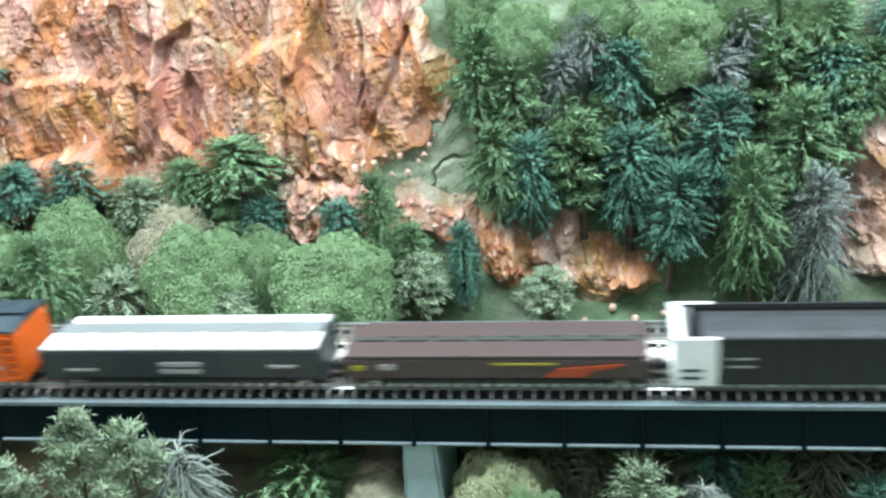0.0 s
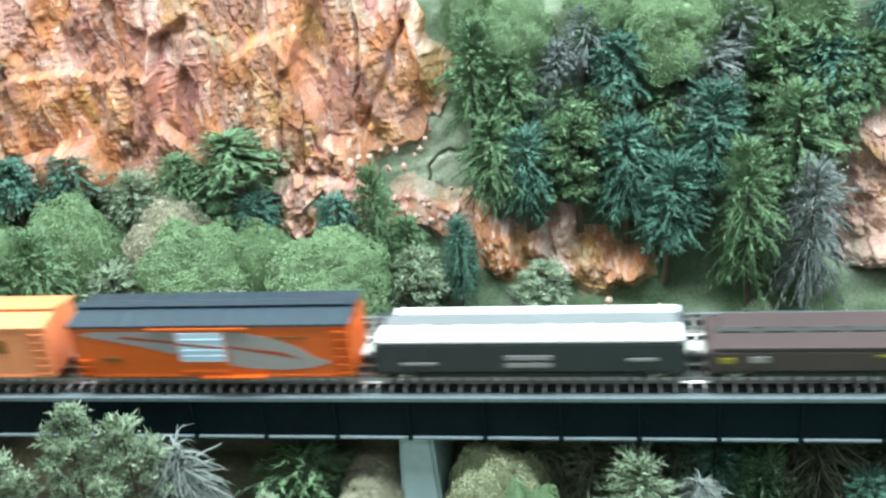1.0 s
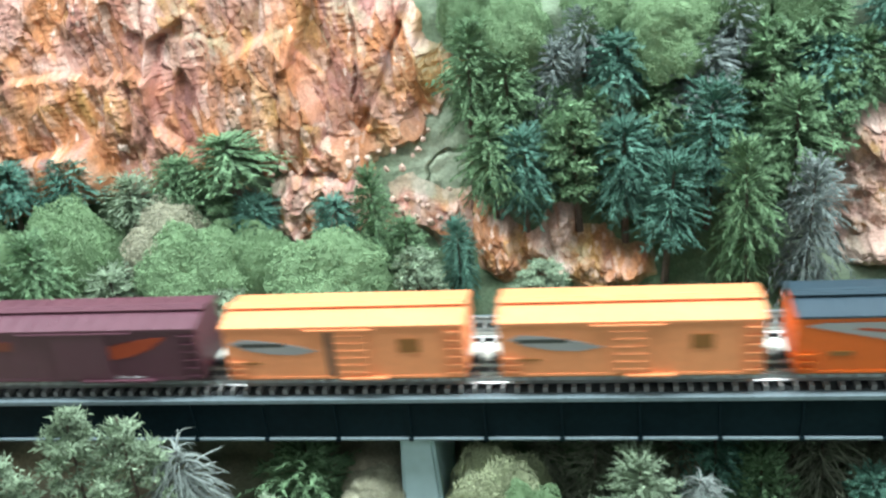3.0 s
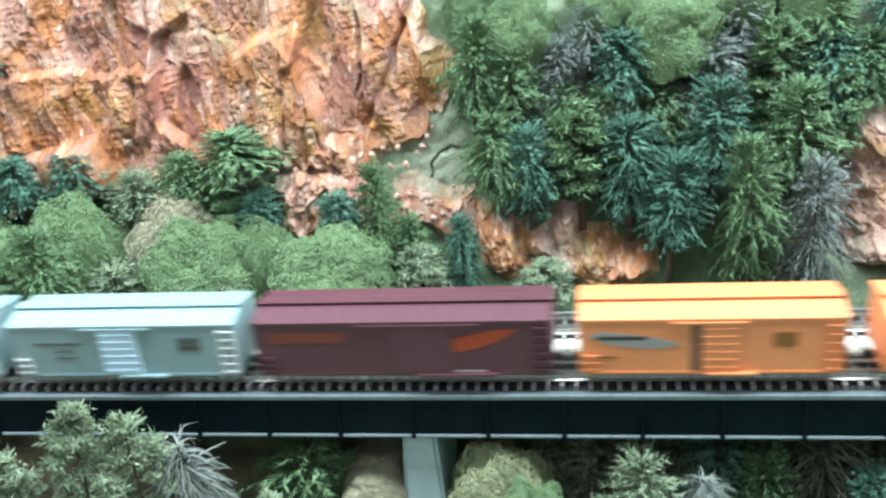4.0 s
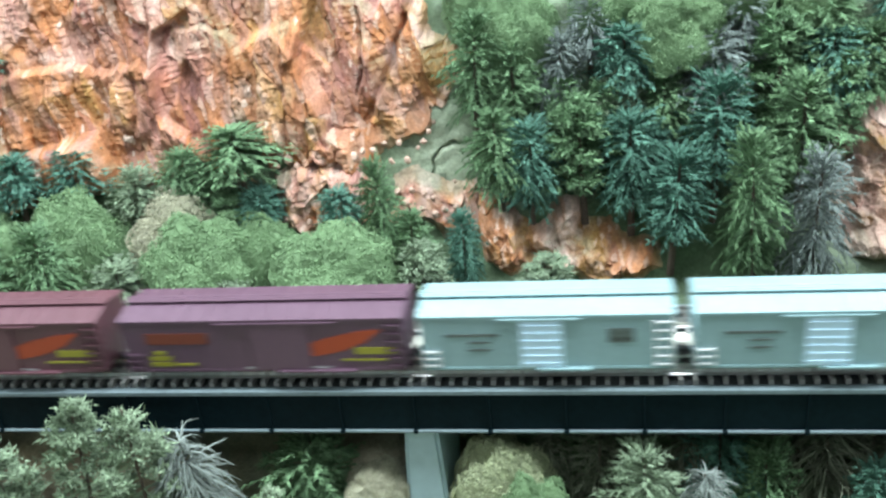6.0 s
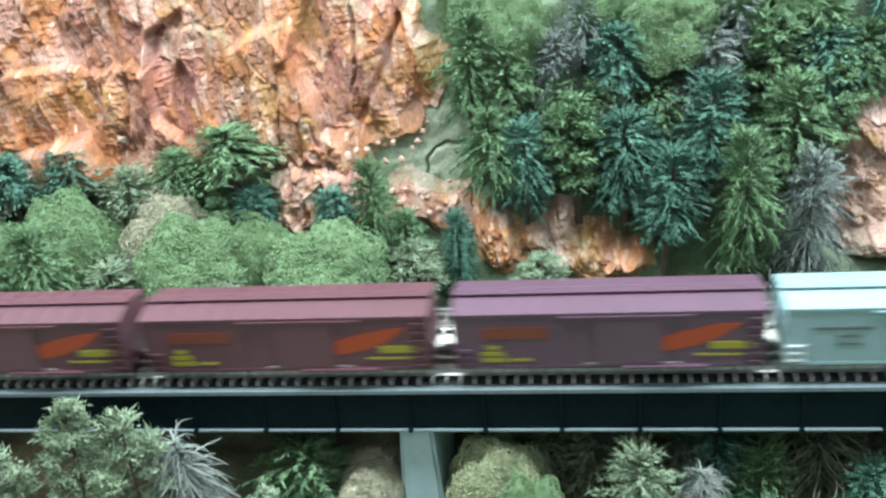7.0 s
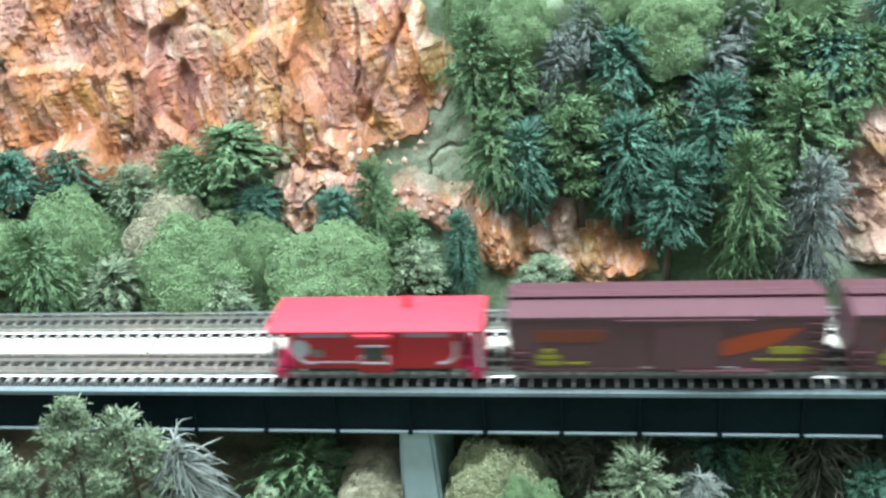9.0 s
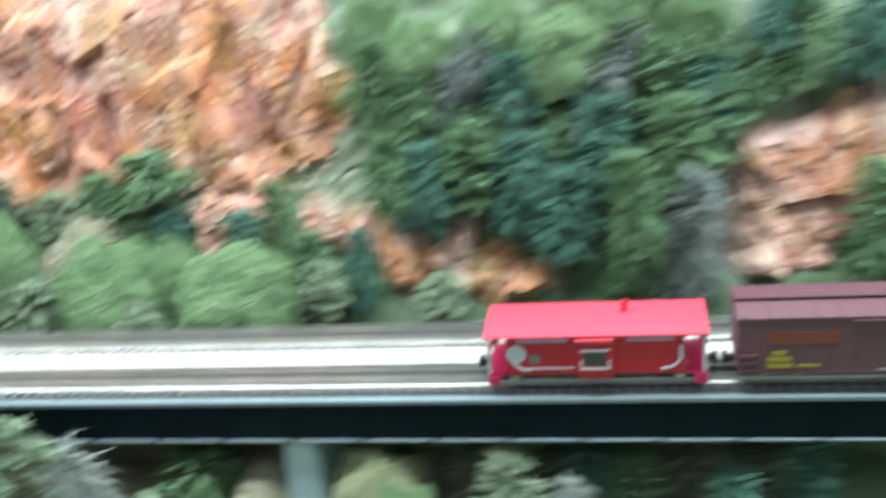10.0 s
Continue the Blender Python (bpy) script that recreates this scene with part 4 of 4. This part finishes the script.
MAROON_MARKS = [
    ("emblem", REDMARK, feather(23.5, 12.8, 13.5, 4.6, 0.24)),
    ("lettering_bar", FADEDRED, rect(-35, -16, 13.0, 16.6)),
    ("lettering_bar", YELMARK, rect(-33.5, -30, 9.4, 10.6)),
    ("lettering_bar", YELMARK, rect(-35, -28.5, 7.4, 8.8)),
    ("lettering_bar", YELMARK, rect(-35, -28, 5.4, 6.8)),
    ("lettering_bar", YELMARK, rect(-27, -21, 5.6, 6.3)),
    ("lettering_bar", YELMARK, rect(28, 39.5, 9.0, 11.2)),
    ("lettering_bar", YELMARK, rect(24, 37, 6.8, 7.4)),
    ("lettering_bar", YELMARK, rect(8.8, 14.5, 5.6, 7.0)),
    ("lettering_bar", YELMARK, rect(-3, 3, 9.8, 10.5)),
    ("sill_stripe", GREYMARK, rect(-6, 20, 4.3, 4.8)),
]
PLUM_MARKS = [
    ("emblem", REDMARK, feather(21, 14.4, 13, 4.2, 0.22)),
    ("lettering_bar", FADEDRED, rect(-38, -16, 14.4, 17.4)),
    ("lettering_bar", FADEDRED, rect(-3, 3, 13.0, 16)),
    ("sill_stripe", GREYMARK, rect(-2, 24, 4.3, 4.8)),
]
YELLOW_MARKS = [
    ("emblem", GREYMARK, feather(-20.5, 14.0, 13, 3.6, -0.16)),
    ("lettering_bar", DARK_MARK_SHADE, rect(-31, -17, 14.4, 15.6)),
    ("data_panel", BROWNMARK, rect(16.5, 22.5, 12.0, 16.5)),
    ("lettering_bar", BROWNMARK, rect(-31, -25, 8.6, 9.2)),
]
SILVER_MARKS = [
    ("lettering_bar", INKGREY, rect(-28, -13, 14.3, 15.2)),
    ("lettering_bar", INKGREY, rect(-21.5, -15.5, 12.0, 12.7)),
    ("lettering_bar", INKGREY, rect(-21.5, -15.5, 9.6, 10.3)),
    ("data_panel", INKGREY, rect(17.5, 24.5, 12.0, 16.6)),
    ("data_bar", DARK_MARK_SHADE, rect(18, 24, 12.6, 13.8)),
    ("data_bar", DARK_MARK_SHADE, rect(18, 24, 14.6, 15.8)),
]
ORANGE_MARKS = [
    ("emblem", GREYMARK, [(-40, 18.2), (-36, 19.2), (0, 19.2), (10, 18.6), (20, 16.6), (27, 13.5), (31, 10.4), (36.5, 8.3), (30, 6.6), (22, 5.9), (12, 6.4), (2, 8.2), (-10, 11.2), (-22, 14.4), (-34, 16.9)]),
    ("emblem_stripe", REDMARK, [(-28, 17.0), (-26, 17.7), (-9.3, 15.7), (-9.3, 14.9)]),
    ("emblem_stripe", REDMARK, [(5.3, 13.6), (5.3, 14.2), (22, 12.0), (28, 9.4), (18, 11.4)]),
    ("lettering_bar", BROWNMARK, rect(20, 30, 16.4, 17.2)),
    ("lettering_bar", BROWNMARK, rect(-34, -28, 9.0, 10.4)),
]


def covered_hopper(label, x0, x1, top, side, roof, deck, marks, trough=(1.5, 1.5)):
    c, h = car_base("covered_hopper", label, "hopper car", x0, x1, 3.2)
    part("body", extrude_x([(-7.2, 2.6), (7.2, 2.6), (9.6, 5.2), (9.6, top - 1.0), (8.6, top), (-8.6, top), (-9.6, top - 1.0), (-9.6, 5.2)], -h, h), side, c)
    each("side_post", [(x - 0.3, x + 0.3, s * 9.6 - 0.25, s * 9.6 + 0.25, 4.8, top - 1.2) for s in (-1, 1) for x in np.linspace(-h + 1, h - 1, 12)], side, c)
    part("roof_panel", box(-h + 1, h - 1, -9.7, -trough[0] - 0.1, top - 0.2, top + 0.75, 0.25), roof, c)
    part("roof_panel", box(-h + 4, h - 1, trough[1] + 0.1, 9.7, top - 0.2, top + 0.75, 0.25), roof, c)
    part("hatch_trough", box(-h + 1.5, h - 1.5, -trough[0], trough[1], top - 0.1, top + 0.35, 0.1), deck, c)
    each("hatch_cover", [(x, x + 9, -1.2, 1.2, top + 0.3, top + 0.9) for x in np.linspace(-h + 3, h - 13, 7)], deck, c)
    for e in (-1, 1):
        part("end_frame", boxes([(e * h - 0.5, e * h + 0.5, s * 8.5 - 0.5, s * 8.5 + 0.5, 3.2, top) for s in (-1, 1)] + [(e * h - 0.6, e * h + 0.6, -9, 9, 3.0, 4.0)], 0.1), side, c)
    for mark, paint_, outline in marks:
        for s in (-1, 1):
            part(mark, prism(outline, s * 9.95 - 0.12, s * 9.95 + 0.12), paint_, c)
    return c


def open_hopper(label, x0, x1, top):
    c, h = car_base("open_hopper", label, "hopper car", x0, x1, 3.2)
    for s in (-1, 1):
        part("side_panel", box(-h + 6, h - 6, s * 9.5 - 0.4, s * 9.5 + 0.4, 3.0, top - 0.8, 0.1), BLACK, c)
        part("top_rail", box(-h + 2, h - 2, s * 9.7 - 0.5, s * 9.7 + 0.5, top - 0.8, top, 0.1), BLACK, c)
    part("floor_plate", box(-h + 6, h - 6, -9.0, 9.0, 3.0, 4.0), BLACK, c)
    part("coal_load", extrude_x([(-9.0, 4), (9.0, 4), (9.0, top - 2.2), (4, top - 1.2), (-4, top - 1.2), (-9.0, top - 2.2)], -h + 8, h - 8), COAL, c, "dark lumpy coal load")
    each("side_post", [(x - 0.4, x + 0.4, s * 10.0 - 0.3, s * 10.0 + 0.3, 3.2, top - 0.9) for s in (-1, 1) for x in np.linspace(-h + 16, h - 16, 9)], BLACK, c)
    for e in (-1, 1):
        a, b = sorted((e * (h - 12), e * h))
        part("end_panel", boxes([(a, b, s * 9.9 - 0.6, s * 9.9 + 0.6, 3.0, top + 0.2) for s in (-1, 1)] + [(min(e * (h - 3), e * h), max(e * (h - 3), e * h), -10, 10, top - 3, top + 0.2), (min(e * (h - 2), e * h), max(e * (h - 2), e * h), -10, 10, 3.0, 4.6)], 0.2), WHITEP, c, "white end panel")
        each("end_step", [(e * (h - 5) - 3, e * (h - 5) + 3, s * 10.55 - 0.15, s * 10.55 + 0.15, z, z + 0.9) for s in (-1, 1) for z in (5.2, 7.6)], SLATE, c)
    each("lettering_bar", [(-h + 14, -h + 23, -10.02, -9.85, z, z + 0.6) for z in (11, 8.5)], GREYMARK, c)
    return c


def caboose(label, x0, x1):
    c, h = car_base("caboose", label, "caboose", x0, x1, 3.4)
    top = 16.4
    part("body", box(-h + 6, h - 6, -8.8, 8.8, 3.6, top, 0.3), REDP, c)
    # roof and bay hoods get the brightened red that paints in overhead light
    part("roof", extrude_x([(-10.2, top - 0.1), (10.2, top - 0.1), (10.2, top + 0.5), (5.5, top + 1.0), (0, top + 1.15), (-5.5, top + 1.0), (-10.2, top + 0.5)], -h - 0.3, h + 0.3), RED_LIT, c, "red roof with overhead light painted in")
    part("smoke_stack", disc(8.5, 3.0, top + 3.0, 0.9, 3.0, 12, "z"), REDP, c)
    for s in (-1, 1):
        part("bay_hood", box(-5.4, 5.4, min(s * 8.6, s * 10.9), max(s * 8.6, s * 10.9), top - 1.7, top - 0.5, 0.3), RED_LIT, c, "red bay hood with overhead light painted in")
        part("bay_foot", extrude_x([(s * 8.6, 5.4), (s * 10.3, 5.2), (s * 10.1, 3.4), (s * 9.4, 2.4), (s * 8.6, 2.2)], -4.8, 4.8), REDP, c)
        b = part("bay_window", box(-5.2, 5.2, min(s * 8.6, s * 10.3), max(s * 8.6, s * 10.3), 4.2, top - 0.4, 0.3), REDP, c)
        part("pane", box(-3.2, 3.2, s * 10.35 - 0.1, s * 10.35 + 0.1, 7.4, 12.0, 0.05), DARK_MARK_SHADE, b, "dark window pane")
        part("window_frame", boxes([(-4, 4, s * 10.45 - 0.2, s * 10.45 + 0.2, z, z + 0.5) for z in (6.2, 12.0)] + [(x - 0.25, x + 0.25, s * 10.45 - 0.2, s * 10.45 + 0.2, 6.2, 9.0) for x in (-3.9, 3.9)]), PALEMARK, b, "pale window frame")
        each("lettering_bar", [(x0_, x1_, s * 8.85 - 0.1, s * 8.85 + 0.1, 14.3, 15.6) for x0_, x1_ in ((-22, -7.5), (9, 22))], LAVENDER, c)
        part("emblem", disc(-22.3, s * 8.85, 10.6, 2.9, 0.3, 24), PALEMARK, c, "pale round emblem")
        part("data_panel", box(-18.6, -15.6, s * 8.85 - 0.1, s * 8.85 + 0.1, 7.6, 10.2), STEELGREY, c)
        part("sill_stripe", box(-h + 12, -6, s * 8.9 - 0.15, s * 8.9 + 0.15, 5.6, 6.1), PALEMARK, c)
        for e in (-1, 1):
            rail = bmesh.new()
            for k in range(12):
                a = k / 11 * 1.5708
                x, z = e * (h - 7.2 - 5.0 * (1 - math.cos(a))), 9.8 - 4.2 * math.sin(a)
                box(x - 0.35, x + 0.35, s * 9.2 - 0.3, s * 9.2 + 0.3, z - 0.3, z + 0.3, bm=rail)
            box(e * (h - 7.2) - 0.4, e * (h - 7.2) + 0.4, s * 9.2 - 0.3, s * 9.2 + 0.3, 9.8, 13.0, bm=rail)
            post = part("corner_post", box(e * (h - 0.7) - 0.45, e * (h - 0.7) + 0.45, s * 8.9 - 0.35, s * 8.9 + 0.35, 4.2, top), PALEMARK, c, "pale corner post")
            part("grab_iron", rail, PALEMARK, c, "white curved grab iron")
    for e in (-1, 1):
        a, b = sorted((e * (h - 6), e * h))
        part("end_platform", boxes([(a, b, -8.6, 8.6, 3.4, 4.2)] + [(min(e * (h - 3.6), e * h), max(e * (h - 3.6), e * h), s * 8.8 - 0.8, s * 8.8 + 0.8, 0.8, 3.6) for s in (-1, 1)], 0.1), MAGENTA, c)
        each("railing_bar", [(e * (h - 0.6) - 0.3, e * (h - 0.6) + 0.3, y - 0.25, y + 0.25, 4.2, 10.5) for y in (-8.2, -4, 4, 8.2)] + [(e * (h - 0.6) - 0.3, e * (h - 0.6) + 0.3, -8.4, 8.4, 10.0, 10.6)]
                                  + [(e * (h - 0.6) - 0.3, e * (h - 0.6) + 0.3, y - 0.3, y + 0.3, 10.5, top) for y in (-8.2, 8.2)], REDP, c)
        part("end_door", box(e * (h - 6) - 0.3, e * (h - 6) + 0.3, -2.5, 2.5, 4.2, 14.5, 0.1), DARK_MARK_SHADE, c)
    return c


open_hopper("black open hopper car with white end panels and a dark load", 75.6, 160, 17.8)
covered_hopper("low dull brown covered hopper car with a red emblem", -17.8, 69, 11.6, BROWNP, BROWNP, DARK_MARK_SHADE,
               [("emblem", REDMARK, [(15, 5.5), (19, 8.3), (37, 9.8), (34, 8.4), (28, 7.6), (26, 5.5)]), ("lettering_bar", YELMARK, rect(0, 18, 9.4, 10.0)), ("lettering_bar", YELMARK, rect(-41, -37, 7.6, 9.2)), ("lettering_bar", GREYMARK, rect(-33, -28, 7.8, 9.6))])
covered_hopper("low dark grey covered hopper car with a white roof", -111.8, -24.4, 14.5, GREYP, WHITEP, STEELGREY,
               [("lettering_bar", GREYMARK, rect(-6, 7, 9.0, 10.4)), ("lettering_bar", GREYMARK, rect(-6, 7, 6.6, 8.0)), ("lettering_bar", GREYMARK, rect(28, 36, 8.5, 9.4)), ("lettering_bar", GREYMARK, rect(-36, -26, 7.4, 8.2))], trough=(0.4, 5.6))
boxcar("bright orange boxcar with a slate roof and grey emblem", -203.8, -118.4, ORANGE, SLATE, ORANGE, ORANGE_MARKS, top=21.3, door_w=15, door_at=-2, panel=rect(-9, 5, 9.3, 19))
boxcar("orange-yellow boxcar with a grey feather-shaped emblem", -283.8, -211.8, YELLOW, YELLOW, YELLOW, YELLOW_MARKS, door_w=10, door_at=0)
boxcar("orange-yellow boxcar with its door slid partly open", -364.4, -293.8, YELLOW, YELLOW, YELLOW, YELLOW_MARKS, door_w=10, door_at=0, open_door=True)
boxcar("plum-coloured boxcar with faded orange-red lettering", -458.2, -372.4, PLUM, PLUM, PLUM, PLUM_MARKS, top=21.2, door_w=18, door_at=6, ribbed=False)
boxcar("pale silver boxcar with a pale blue door", -535.2, -464.0, SILVER, SILVER, LIGHTBLUE, SILVER_MARKS, door_w=11.5, door_at=-1, ladders=WHITEP)
boxcar("pale silver boxcar with a bright pale blue door", -611.4, -541.0, SILVER, SILVER, LIGHTBLUE, SILVER_MARKS, door_w=11.5, door_at=-1, ladders=WHITEP)
boxcar("violet-brown boxcar with an orange-red emblem and yellow bars", -701.4, -616.2, MAUVE, MAUVE, MAUVE, MAROON_MARKS, door_w=18, door_at=6, ribbed=False)
boxcar("maroon-brown boxcar with an orange-red emblem and yellow bars", -793.8, -708.6, MAROON, MAROON, MAROON, MAROON_MARKS, door_w=18, door_at=6, ribbed=False)
boxcar("dull maroon boxcar with an orange-red emblem, ahead of the caboose", -885.6, -800.4, MAROON, MAROON, MAROON, MAROON_MARKS, door_w=18, door_at=6, ribbed=False)
caboose("red bay-window caboose with pale lettering at the train's end", -955.4, -893.6)


# ---------------------------------------------------------------- what moves
def motions():
    travel = [(0, 0), (1, 104.5), (2.5, 261), (4.5, 465.5), (5.5, 566), (7.5, 767.5), (8, 817), (8.5, 866), (9, 917), (9.5, 966.5), (10, 1019)]
    for car, x in CARS:
        walk(car, [(t, pose((x + s) * MM, RAIL_Y * MM, RAIL_TOP * MM)) for t, s in travel])


motions()
